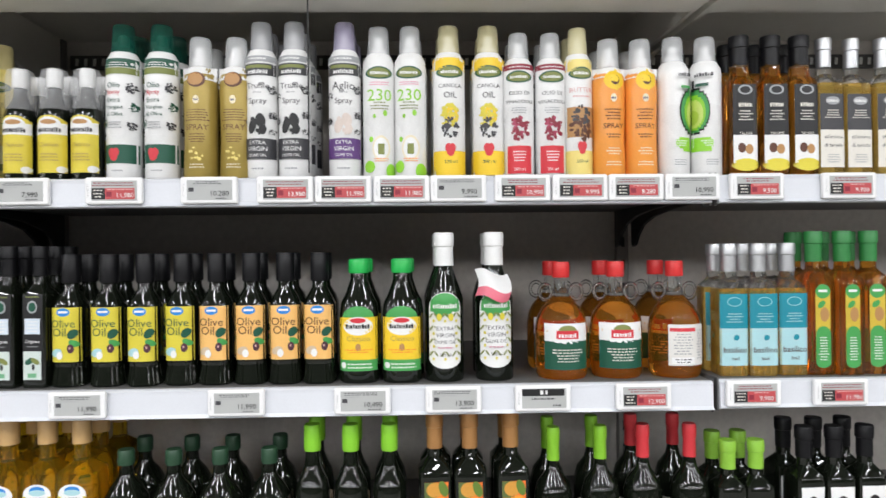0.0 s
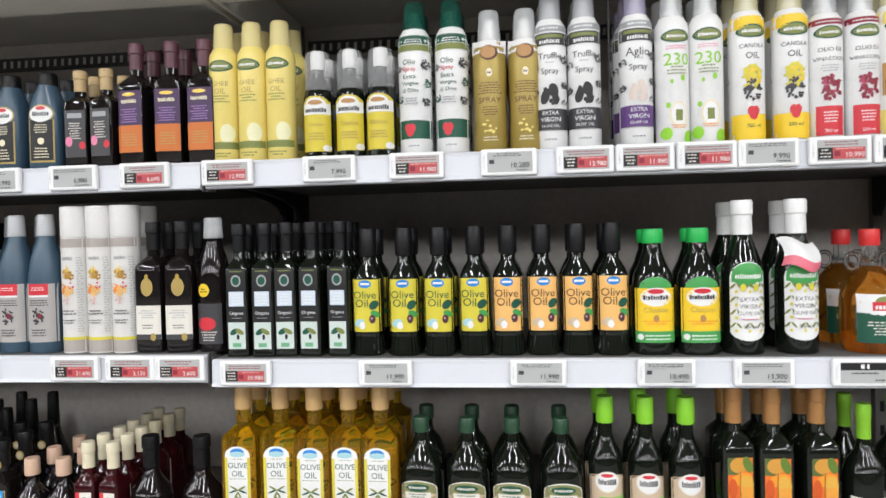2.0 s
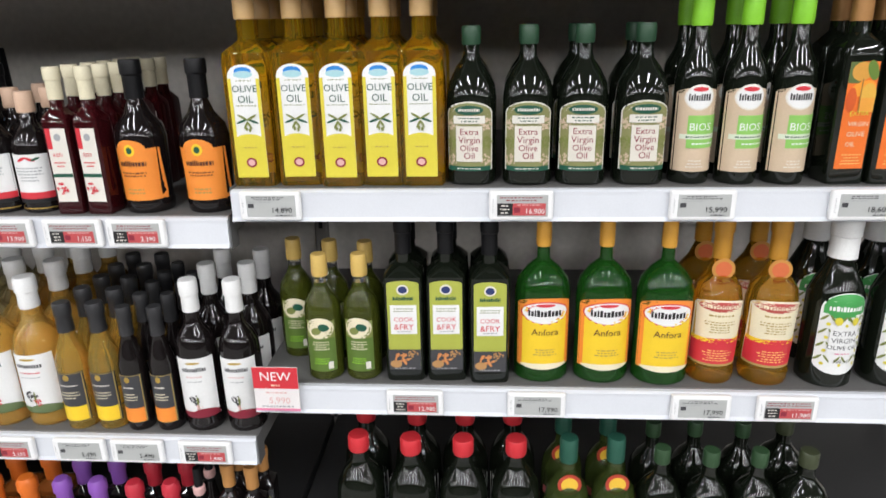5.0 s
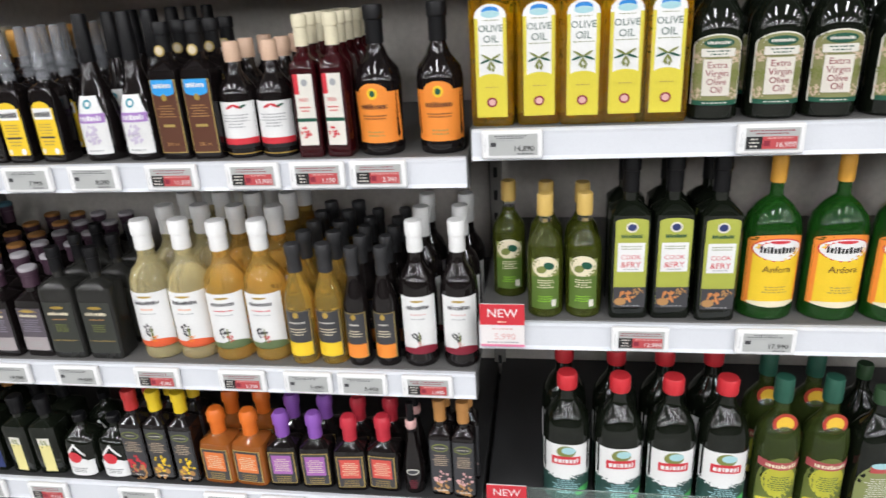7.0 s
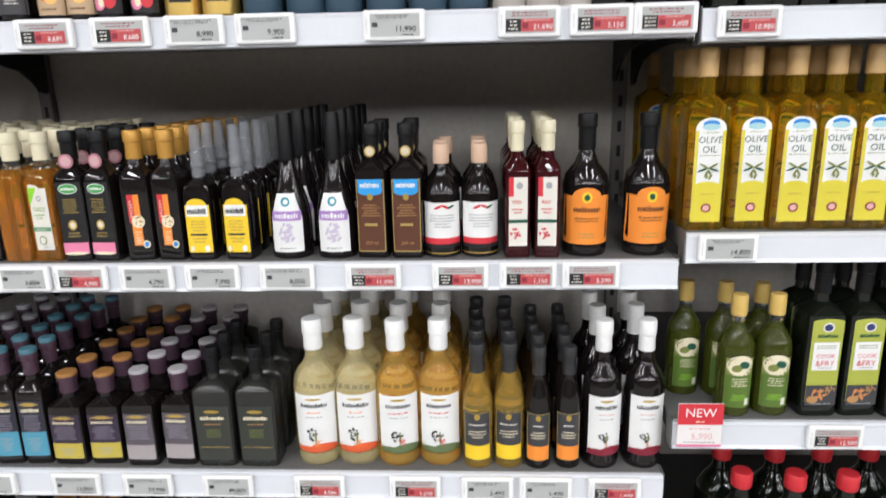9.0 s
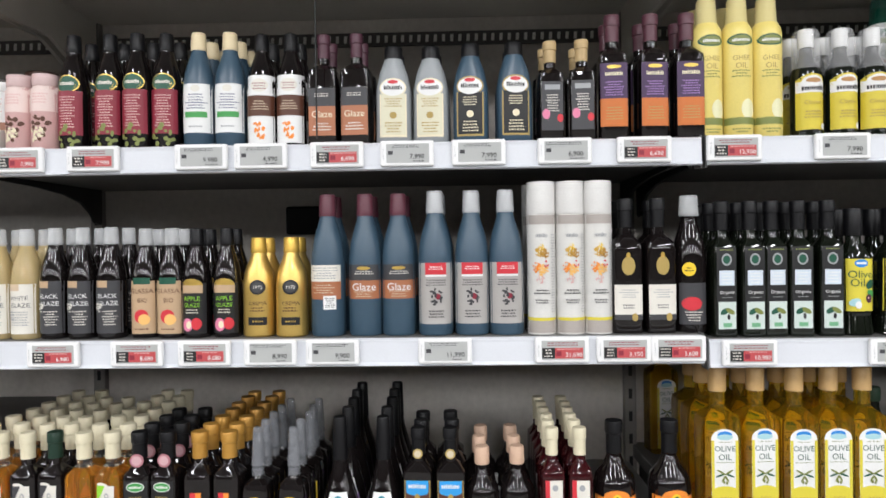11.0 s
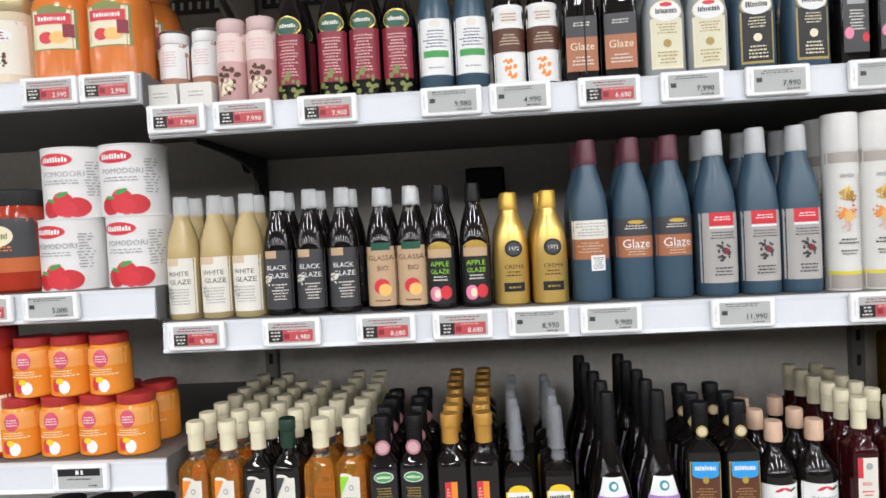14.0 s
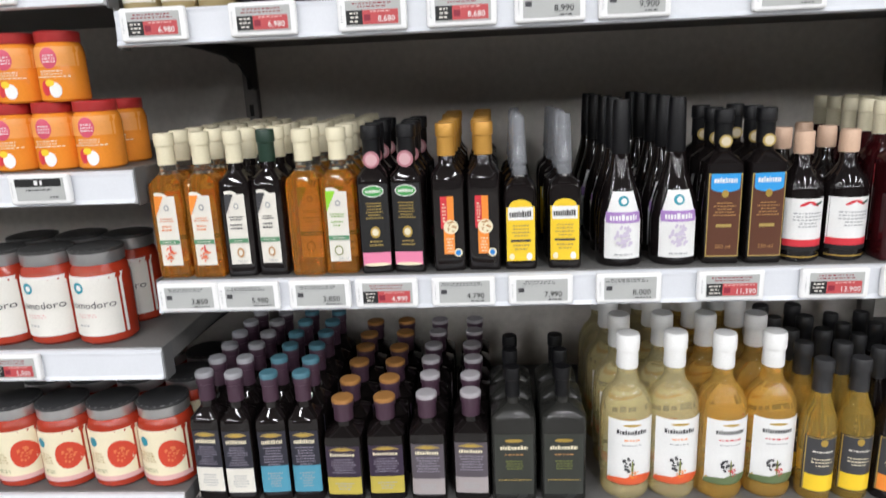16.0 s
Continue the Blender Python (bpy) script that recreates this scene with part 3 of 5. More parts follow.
white_cap_litre_oil = oil("large dark olive oil bottle with white cap", "wine", DARK, PLASTIC_WHITE, lattice())
jug_oil = oil("round amber glass oil jug with red cap and loop handles", "jug", AMBER, mat((.60, .03, .03), .35),
    [R(-.80, .80, .20, .48, WHITE), O(0, .42, .34, .045, OLIVE), R(-.42, .42, .365, .42, RED), R(-.80, .80, .09, .33, DGREEN), O(0, .36, .80, .05, WHITE), R(-.42, .42, .35, .41, RED), N(-.34, .34, .362, .398, WHITE, 5), B(3, -.6, .6, .15, .27, PAPER)], fill=.70, handle=2)
turned_jug_oil = oil("round amber glass oil jug turned to its white back label", "jug", AMBER, mat((.60, .03, .03), .35),
    [R(-.55, .85, .11, .46, ink(.72, .70, .66)), R(-.50, .45, .40, .43, RED), B(7, -.45, .40, .20, .39, GREY), B(2, .5, .8, .16, .42, GREY), R(-.45, .40, .125, .18, WHITE), B(1, -.40, .35, .13, .175, CHARCOAL)], fill=.70, handle=2)
basil_oil = oil("square basil oil bottle with silver cap and teal label", "square", STRAW, SILVER,
    [R(-.95, .95, .08, .62, SKY), R(-.95, .95, .36, .62, TEAL), O(0, .56, .5, .035, SKY), O(0, .56, .45, .03, TEAL), B(3, -.6, .6, .40, .48, SKY), O(.1, .29, .2, .02, TEAL, 40), T("basilico", 0, .20, .05, BROWN, 1.6), T("basil", 0, .135, .025, BROWN, .6)], fill=.66)
green_top_oil = oil("square amber avocado oil bottle with green cap", "square", AMBER, mat((.03, .20, .05), .4),
    [R(-.5, .5, .10, .58, ink(.62, .45, .05)), O(0, .58, .5, .05, GREEN), R(-.3, .3, .575, .592, WHITE), O(.1, .42, .3, .05, TAN), O(-.1, .49, .3, .02, GREEN, 40), R(-.5, .5, .08, .28, GREEN), O(0, .28, .5, .06, GREEN), O(0, .09, .5, .04, GREEN), B(5, -.35, .35, .10, .27, WHITE)])
tall_oil = oil("tall square olive oil bottle with yellow oil and gold cap", "marasca", OIL, mat((.52, .33, .14), .35),
    [R(-.70, .70, .05, .57, WHITE), O(0, .57, .70, .06, WHITE), O(0, .595, .38, .022, BLUE), O(0, .58, .42, .018, SKY), B(1, -.4, .4, .545, .555, OLIVE), T("OLIVE", 0, .51, .042, DGREEN, 1.1), T("OIL", 0, .458, .042, DGREEN, .7), B(1, -.45, .45, .42, .43, OLIVE), R(-.70, .70, .05, .24, LEMON), R(-.70, -.55, .05, .56, LEMON), R(.55, .70, .05, .56, LEMON), O(0, .24, .70, .04, LEMON),
     O(-.25, .345, .26, .006, DGREEN, 20), O(.25, .345, .26, .006, DGREEN, -20), O(-.2, .365, .26, .006, OLIVE, -30), O(.2, .365, .26, .006, OLIVE, 30), O(-.08, .325, .2, .006, OLIVE, 60), O(.08, .325, .2, .006, OLIVE, -60), O(-.07, .305, .06, .010, OLIVE), O(.08, .30, .06, .010, OLIVE), O(0, .13, .24, .026, DRED), O(0, .13, .16, .017, ROSE), B(1, -.4, .4, .205, .215, DGOLD)])
dark_round_oil = oil("dark round shouldered olive oil bottle with green cap", "squat", DARK, mat((.02, .06, .03), .4),
    [O(0, .47, .88, .075, PAPER), R(-.88, .88, .10, .47, PAPER), O(0, .47, .84, .066, ink(.25, .25, .10)), R(-.84, .84, .11, .47, ink(.25, .25, .10)), G(-.66, .40, .2, 16, SAND), G(.66, .40, .2, 16, SAND), G(-.68, .28, .2, 16, OLIVE), G(.68, .28, .2, 16, OLIVE), G(-.66, .17, .18, 12, SAND), G(.66, .17, .18, 12, SAND), O(0, .49, .56, .03, DGREEN), N(-.42, .42, .482, .502, PAPER, 7), R(-.62, .62, .405, .455, PAPER), B(2, -.5, .5, .412, .45, DGREEN), R(-.52, .52, .16, .39, ink(.70, .66, .58)),
     T("Extra", 0, .355, .042, DRED, .75), T("Virgin", 0, .303, .042, DRED, .85), T("Olive", 0, .25, .042, DRED, .75), T("Oil", 0, .20, .042, DRED, .5), R(-.84, .84, .10, .13, DGREEN), B(1, -.5, .5, .108, .124, PAPER)], capw=0.38)
bio_oil = oil("dark olive oil bottle with lime green neck sleeve", "round", DARK, mat((.22, .55, .03), .4),
    [R(-.95, .95, .07, .49, SAND), O(0, .49, .95, .03, SAND), O(0, .47, .68, .068, PAPER), O(0, .47, .62, .060, WHITE), N(-.50, .50, .452, .487, BLACK, 6), O(0, .512, .36, .012, RED), R(-.45, .95, .20, .375, ink(.26, .55, .12)), T("BIOS", .14, .315, .075, WHITE, 1.05), R(-.75, .95, .248, .275, ink(.66, .72, .58)), B(1, -.6, .8, .252, .27, DGREEN), B(1, -.2, .8, .215, .235, WHITE), B(2, -.5, .5, .09, .14, PAPER)])
square_oil = oil("tall dark square olive oil bottle with orange label", "square", DARK, mat((.40, .20, .07), .35, metal=.3),
    [R(-.72, .72, .08, .60, ink(.80, .17, .025)), R(-.72, -.1, .50, .60, ink(.10, .14, .04)), O(-.1, .555, .5, .045, ink(.62, .30, .05)), O(.42, .56, .26, .05, ink(.12, .20, .03), 20), O(.05, .475, .62, .035, ink(.85, .32, .03), 18), O(.35, .44, .4, .06, ink(.72, .40, .06)), R(-.05, .72, .36, .43, ink(.78, .34, .05)), O(-.45, .42, .25, .06, ink(.62, .10, .02)), R(-.05, .0, .36, .52, ink(.30, .16, .04)),
     T("EXTRA", .06, .355, .035, LEMON, .95), T("VIRGIN", .08, .305, .035, CREAM, 1.0), T("OLIVE", .04, .255, .035, CREAM, .9), T("OIL", -.16, .205, .035, CREAM, .5), B(2, -.55, .55, .10, .16, PEACH)], capw=0.54)
green_neck_wine = oil("dark round oil bottle with lime neck sleeve", "wine", DARK, mat((.22, .50, .03), .4), [R(-.85, .85, .08, .42, PAPER), B(4, -.6, .6, .14, .36, DGREEN)], capw=0.36)
red_neck_wine = oil("dark round oil bottle with red neck sleeve", "wine", DARK, mat((.60, .04, .05), .4), [R(-.85, .85, .08, .42, PAPER), B(4, -.6, .6, .14, .36, DRED)], capw=0.36)
lime_cap_oil = oil("square avocado oil bottle with lime cap", "square", DARK, mat((.25, .50, .05), .4), [R(-.93, .93, .08, .48, WHITE), R(-.6, .6, .40, .44, CHARCOAL), O(0, .25, .5, .09, GREEN), B(2, -.6, .6, .10, .15, GREY)])
black_cap_oil = oil("square dark oil bottle with black cap and white seal", "square", DARK, MATTEBLACK, [R(-.8, .8, .30, .60, WHITE), O(0, .45, .5, .09, BLACK), O(0, .45, .3, .05, WHITE), R(-.8, .8, .08, .28, CHARCOAL), B(3, -.6, .6, .10, .25, PAPER)])
small_olive_oil = oil("clear small olive oil bottle with gold cap and green label", "round", OLIVEGLASS, mat((.62, .42, .12), .35),
    [R(-.75, .75, .10, .50, OLIVE), O(0, .44, .72, .09, CREAM), O(-.2, .42, .3, .03, OLIVE, 20), O(.2, .45, .3, .03, DGREEN, -20), R(-.75, .75, .08, .36, ink(.10, .17, .03)), B(2, -.5, .5, .26, .34, CREAM), B(2, -.55, .55, .14, .2, LIME), R(.35, .6, .10, .16, PAPER)], fill=.78, capw=0.45)
cooking_oil = oil("dark square cooking olive oil bottle with green label", "square", DARK, MATTEBLACK,
    [R(-.80, .80, .10, .63, ink(.40, .43, .07)), O(0, .63, .80, .02, ink(.40, .43, .07)), O(0, .595, .30, .032, PAPER), O(0, .595, .22, .022, NAVY), N(-.5, .5, .53, .552, DGREEN, 8), R(-.66, .66, .315, .50, WHITE), B(1, -.5, .5, .455, .485, OLIVE), T("COOK", 0, .41, .036, RED, 1), T("&FRY", 0, .362, .036, RED, 1), B(1, -.5, .5, .325, .34, GREY), R(-.80, .80, .08, .215, CHARCOAL), G(-.1, .165, .4, 9, ink(.60, .24, .08)), G(.4, .18, .28, 7, TAN), O(-.45, .12, .3, .025, TAN), B(1, -.6, .6, .085, .10, GREY)], capw=0.45)
green_litre_oil = oil("large green glass olive oil bottle with yellow label", "round", GREENGLASS, mat((.72, .36, .05), .4),
    [R(-.92, .92, .10, .50, ORANGE), O(0, .50, .92, .05, ORANGE), R(-.78, .78, .10, .48, YELLOW), O(0, .455, .84, .074, RED), O(0, .455, .80, .067, WHITE), N(-.60, .60, .435, .475, BLACK), O(0, .505, .35, .010, RED), T("Anfora", 0, .335, .04, BROWN, 1), B(2, -.45, .45, .18, .23, DGOLD), O(0, .11, .85, .02, CREAM)], deep=.85, capw=0.27)
clear_litre_oil = oil("large clear olive oil bottle with cream and red label", "barolo", glass(.93, .50, .04, .9), mat((.50, .24, .03), .3),
    [R(-.92, .92, .12, .50, CREAM), O(0, .50, .92, .035, CREAM), O(0, .495, .82, .03, ink(.45, .07, .06)), N(-.62, .62, .485, .508, CREAM, 9), B(1, -.5, .5, .43, .455, DGOLD), B(3, -.6, .6, .33, .41, DGOLD), R(-.92, .92, .27, .295, YELLOW), O(0, .27, .92, .03, RED), R(-.92, .92, .12, .27, RED), B(2, -.6, .6, .15, .23, PEACH), R(-.92, .92, .12, .135, DGOLD)], capw=0.4, medal=(.70, .22, ink(.52, .24, .05), ink(.60, .14, .05)))
red_cap_litre_oil = oil("large dark oil bottle with red screw cap", "squat", DARK, mat((.58, .03, .04), .35),
    [R(-.95, .95, .08, .50, WHITE), O(0, .44, .4, .05, OLIVE), O(.1, .45, .3, .03, SKY), R(-.6, .6, .33, .40, RED), N(-.5, .5, .345, .385, WHITE, 5), R(-.95, .95, .02, .24, ink(.02, .06, .05)), O(0, .25, .95, .05, WHITE), B(3, -.6, .6, .08, .2, SKY), O(.7, .10, .3, .03, GREEN, 30)], capw=0.43)
yellow_label_litre = oil("large dark oil bottle with yellow oval label", "round", glass(.06, .085, .02, .5), mat((.02, .09, .06), .35),
    [O(0, .26, .88, .21, ink(.14, .17, .04)), R(-.88, .88, .07, .28, ink(.14, .17, .04)), O(0, .27, .74, .13, ink(.50, .48, .05)), R(-.9, .9, .37, .43, ink(.42, .08, .09)), N(-.65, .65, .385, .415, CREAM, 8), B(3, -.5, .5, .20, .32, DGREEN), O(0, .10, .85, .04, LEMON), B(1, -.5, .5, .09, .115, DGREEN)], capw=0.42, medal=(.70, .27, ink(.45, .05, .03), ink(.78, .50, .05)))
dark_litre_oil = oil("large dark green olive oil bottle with pale label", "squat", DARK, mat((.03, .07, .03), .4),
    [O(0, .28, .84, .20, ink(.24, .27, .10)), R(-.84, .84, .08, .30, ink(.24, .27, .10)), R(-.45, .45, .40, .45, ink(.5, .08, .08)), O(0, .46, .45, .025, SKY), B(5, -.6, .6, .12, .36, PAPER)])
squat_litre_oil = oil("large dark squat olive oil bottle with cream label", "squat", DARK, mat((.05, .06, .03), .4),
    [R(-.84, .84, .10, .46, OLIVE), R(-.74, .74, .12, .44, CREAM), O(0, .45, .7, .05, OLIVE), R(-.48, .48, .15, .36, PAPER), B(4, -.4, .4, .18, .34, CHARCOAL)])

rose_jar = jar("small glass condiment jar with white label on a carton", "jar", mat((.45, .25, .18), .15), PLASTIC_WHITE, [R(-.97, .97, .42, .84, WHITE), B(3, -.6, .6, .55, .75, ROSE), O(0, .2, .5, .12, TAN)], top=mat((.07, .05, .045), .35))
rose_jar.back = .036
brown_jar = jar("dark brown condiment jar standing behind smaller jars", "jar", mat((.06, .03, .02), .12), mat((.05, .025, .018), .3), [R(-.9, .9, .2, .7, KRAFT), B(3, -.6, .6, .3, .6, BROWN)])
pink_jar = jar("small pink patterned jar with pale pink top", "jar", mat((.62, .38, .36), .3), mat((.62, .45, .44), .4), [R(-.97, .97, .50, .84, ink(.78, .62, .58)), B(2, -.6, .6, .60, .75, ROSE), G(0, .28, .7, 9, BROWN), G(-.2, .2, .6, 8, CREAM)])
red_label_glaze = glaze("black balsamic glaze bottle with dark red label", "squeeze", INKY, MATTEBLACK,
    [O(0, .56, .8, .08, GOLD), O(0, .56, .74, .07, DGREEN), N(-.5, .5, .55, .58, PAPER, 7), R(-.9, .9, .12, .50, DRED), B(6, -.6, .6, .18, .46, ROSE), G(0, .10, .7, 8, OLIVE)])
cream_cap_glaze = glaze("blue grey balsamic cream bottle with cream cap", "squeeze", HAZE, mat((.72, .60, .38), .4),
    [R(-.94, .94, .12, .54, WHITE), O(0, .50, .3, .03, PAPER), B(4, -.7, .7, .32, .46, NAVY), R(-.7, .7, .25, .30, GREEN), B(1, -.6, .6, .16, .19, GREY)])
brown_band_glaze = glaze("dark glaze bottle with white and brown label", "squeeze", INKY, MATTEBLACK,
    [R(-.94, .94, .02, .62, WHITE), O(0, .53, .6, .06, PAPER), B(2, -.5, .5, .49, .56, DRED), R(-.94, .94, .26, .44, BROWN), B(2, -.6, .6, .31, .40, SAND), G(0, .14, .5, 9, ORANGE)])
purple_cap_glaze = glaze("dark glaze bottle with plum cap and copper label", "square", INKY, PLUM,
    [R(-.9, .9, .08, .50, ink(.42, .16, .08)), R(-.9, .9, .34, .50, CHARCOAL), B(1, -.6, .6, .42, .46, PAPER), T("Glaze", 0, .27, .07, CREAM, 1.4), B(2, -.6, .6, .12, .2, PAPER)], capw=0.45)


def flask_print(ground, edge, word):
    return [R(-.75, .75, .06, .50, edge), O(0, .56, .75, .10, edge), R(-.68, .68, .08, .50, ground), O(0, .56, .68, .085, WHITE), N(-.5, .5, .54, .585, BLACK), O(0, .62, .3, .02, RED), B(2, -.5, .5, .36, .46, word), O(0, .28, .2, .035, word), B(3, -.5, .5, .10, .22, word)]


grey_flask = glaze("translucent grey glaze flask with pale label", "flask", HAZEGREY, MATTEBLACK, flask_print(ink(.70, .67, .50), CREAM, DGOLD), deep=.8)
blue_flask = glaze("translucent blue glaze flask with black label", "flask", HAZE, MATTEBLACK, flask_print(BLACK, DGOLD, CREAM), deep=.8)
fig_vinegar = vinegar("small dark flavoured vinegar bottle with wooden stopper", "square", INKY, mat((.50, .36, .18), .5),
    [R(-.85, .85, .10, .58, CHARCOAL), R(-.6, .6, .50, .55, GREY), B(3, -.6, .6, .28, .46, PAPER), O(-.5, .26, .3, .05, PINK), O(.6, .22, .25, .04, RED)], capw=0.55)
purple_vinegar = vinegar("square dark vinegar bottle with plum neck and orange label", "square", INKY, mat((.10, .035, .05), .4),
    [R(-.92, .92, .10, .60, ink(.06, .028, .085)), O(0, .57, .5, .015, GOLD), N(-.6, .6, .50, .53, CREAM, 8), B(3, -.7, .7, .34, .46, LILAC), R(-.92, .92, .10, .32, ink(.58, .16, .03)), B(2, -.6, .6, .15, .26, DGOLD)], capw=0.55)


def small_glaze(label, body, cap_mat, els):
    return glaze(label, "squeeze", body, cap_mat, els)


white_glaze = small_glaze("pale amber white glaze bottle with clear cap", mat((.78, .62, .32), .08, trans=.5, grain=0, ior=1.4), CLEARCAP,
    [R(-.94, .94, .05, .50, PAPER), R(-.94, .1, .44, .50, SAND), T("WHITE", 0, .375, .05, CHARCOAL, 1.3), T("GLAZE", .1, .31, .05, CHARCOAL, 1.3), B(3, -.6, .7, .12, .26, GREY), G(-.5, .22, .3, 10, GREY)])
black_glaze = small_glaze("black glaze bottle with clear cap and dark label", INKY, CLEARCAP,
    [R(-.94, .94, .05, .52, CHARCOAL), R(-.7, .1, .46, .52, KRAFT), T("BLACK", .05, .385, .055, WHITE, 1.3), T("GLAZE", .1, .32, .055, WHITE, 1.3), B(3, -.3, .7, .12, .26, PAPER), G(-.55, .28, .3, 14, PAPER)])
kraft_glaze = small_glaze("dark glaze bottle with kraft paper label", INKY, CLEARCAP,
    [R(-.94, .94, .04, .52, KRAFT), R(-.6, .6, .49, .55, DGREEN), T("GLASSA", 0, .43, .055, BROWN, 1.6), T("BIO", .1, .345, .045, BROWN, .7), O(0, .20, .5, .06, RED, 30), O(.2, .17, .4, .05, PEACH), B(1, -.6, .6, .07, .1, BROWN)])
apple_glaze = small_glaze("dark apple glaze bottle with black cap", INKY, MATTEBLACK,
    [R(-.9, .9, .04, .50, BLACK), O(0, .48, .75, .06, GOLD), R(-.75, .75, .41, .48, KRAFT), T("APPLE", 0, .36, .05, LIME, 1.2), T("GLAZE", 0, .30, .05, LIME, 1.2), B(2, -.6, .6, .22, .27, PAPER), O(-.3, .12, .4, .06, PINK), O(-.2, .12, .2, .035, CREAM), O(.35, .13, .35, .055, RED)])
gold_glaze = glaze("metallic gold balsamic cream bottle", "squeeze", mat((.66, .45, .13), .3, metal=.75), mat((.60, .38, .07), .35, metal=.5),
    [O(.1, .50, .5, .075, BLACK), O(.1, .50, .38, .055, CHARCOAL), T("1972", .1, .50, .035, PAPER, .6), T("CREMA", .1, .34, .045, BROWN, 1.1), B(2, -.5, .6, .25, .31, BROWN), R(-.5, .65, .12, .2, BLACK), B(1, -.4, .55, .14, .18, GOLD)])
big_blue_glaze = glaze("tall blue grey glaze bottle with plum cap", "squeeze", HAZE, mat((.11, .03, .045), .4),
    [R(-.94, .94, .26, .50, ink(.40, .15, .07)), R(-.94, .94, .39, .50, CHARCOAL), O(0, .475, .4, .012, GOLD), B(1, -.6, .6, .43, .46, PAPER), T("Glaze", 0, .345, .06, WHITE, 1.4), B(2, -.6, .6, .27, .32, SAND)])
turned_blue_glaze = glaze("tall blue grey glaze bottle turned to its back label", "squeeze", HAZE, mat((.11, .03, .045), .4),
    [R(-.94, .85, .26, .385, ink(.40, .15, .07)), R(-.94, .85, .385, .50, PAPER), B(4, -.8, .7, .40, .49, GREY), R(-.1, .62, .19, .285, WHITE), B(6, 0, .52, .20, .275, CHARCOAL), B(3, -.8, .6, .30, .37, SAND)])
grey_label_glaze = glaze("tall blue grey glaze bottle with grey cap and label", "squeeze", HAZE, mat((.45, .46, .47), .35),
    [R(-.94, .94, .08, .50, ink(.42, .40, .38)), R(-.6, .6, .42, .50, RED), B(1, -.5, .5, .45, .48, WHITE), R(-.6, .6, .405, .418, WHITE), B(2, -.6, .6, .34, .39, CHARCOAL), G(0, .26, .4, 10, CHARCOAL), O(.1, .27, .15, .02, DRED), B(2, -.5, .5, .12, .18, CHARCOAL)])
white_tube = Kind("gift_tube", "white cardboard gift tube with flower print", "tube", "tube", mat((.66, .65, .62), .5), mat((.66, .65, .63), .5),
    [R(-.97, .97, .72, .78, ink(.40, .36, .33)), R(-.97, .97, 0.01, .09, ink(.40, .36, .33)), N(-.4, .4, .635, .66, GREY, 6), G(-.15, .54, .30, 22, ink(.60, .36, .06)), G(.2, .53, .28, 18, ink(.42, .22, .04)), G(.0, .57, .2, 10, YELLOW), G(-.35, .44, .28, 18, ORANGE), G(.1, .42, .32, 22, PEACH), G(-.1, .36, .25, 12, ROSE), G(.3, .46, .2, 8, RED), B(1, -.6, .6, .26, .30, CHARCOAL), B(1, -.6, .6, .20, .235, CHARCOAL), R(-.97, .97, .09, .11, LEMON), B(3, -.8, .8, .82, .93, ink(.42, .42, .42)), B(9, .62, .9, .14, .66, ink(.45, .45, .45))])
gold_seal_vinegar = vinegar("dark balsamic bottle with gold seal and white label", "square", INKY, MATTEBLACK,
    [O(0, .50, .45, .07, DGOLD), O(0, .58, .14, .02, GOLD), R(-.93, .93, .10, .36, PAPER), B(2, -.7, .7, .26, .33, GREY), B(1, -.5, .5, .18, .22, CHARCOAL), R(-.93, .93, .10, .14, CHARCOAL), O(.4, .12, .2, .03, DGOLD)], capw=0.52)
slim_gift_bottle = vinegar("dark balsamic gift bottle with clear cap and yellow sticker", "squeeze", INKY, CLEARCAP,
    [R(-.8, .8, .06, .36, CHARCOAL), O(-.25, .46, .4, .05, YELLOW), B(2, -.5, .0, .44, .48, BLACK), O(-.1, .21, .6, .05, RED), B(4, -.6, .6, .08, .16, PAPER)], capw=0.62)
CREAMCAP = mat((.70, .64, .46), .45)


def slant_label(edge, word, extra):
    """A slim white label with a sloping coloured corner."""
    els = [R(-.62, .62, .09, .58, PAPER), O(-.2, .585, .42, .02, PAPER, -14)]
    els += [R(-.62, -.62 + .09 * (6 - i), .56 - .022 * i, .583 - .022 * i, edge) for i in range(6)]
    return els + [O(.08, .50, .16, .022, GREY), O(.08, .50, .09, .012, PAPER), B(1, -.45, .45, .40, .435, word), B(2, -.45, .35, .335, .385, word), R(-.62, .62, .245, .275, ink(.10, .26, .14)), B(1, -.45, .45, .252, .268, PAPER)] + extra


wine_vinegar = vinegar("square amber white wine vinegar bottle with cream cap", "square", HONEY, CREAMCAP,
    slant_label(ORANGE, ink(.70, .20, .05), [G(-.05, .17, .34, 9, ink(.72, .14, .05)), R(-.05, .05, .19, .235, RED)]), fill=.72)
dark_vinegar = vinegar("square dark balsamic vinegar bottle with cream cap", "square", INKY, CREAMCAP,
    slant_label(CHARCOAL, CHARCOAL, [O(.05, .175, .22, .035, TAN), O(.05, .175, .13, .021, PAPER), T("500 ml", .1, .115, .02, GREY, .6)]))
green_top_vinegar = vinegar("square dark balsamic vinegar bottle with dark green cap", "square", INKY, mat((.012, .035, .022), .3), dark_vinegar.elements)
cider_vinegar = vinegar("square amber cider vinegar bottle with cream cap", "square", HONEY, CREAMCAP,
    slant_label(LIME, ink(.22, .40, .08), [O(-.05, .17, .26, .036, OLIVE), O(-.05, .17, .2, .028, PAPER), T("500 ml", .2, .115, .02, GREY, .6)]), fill=.72)
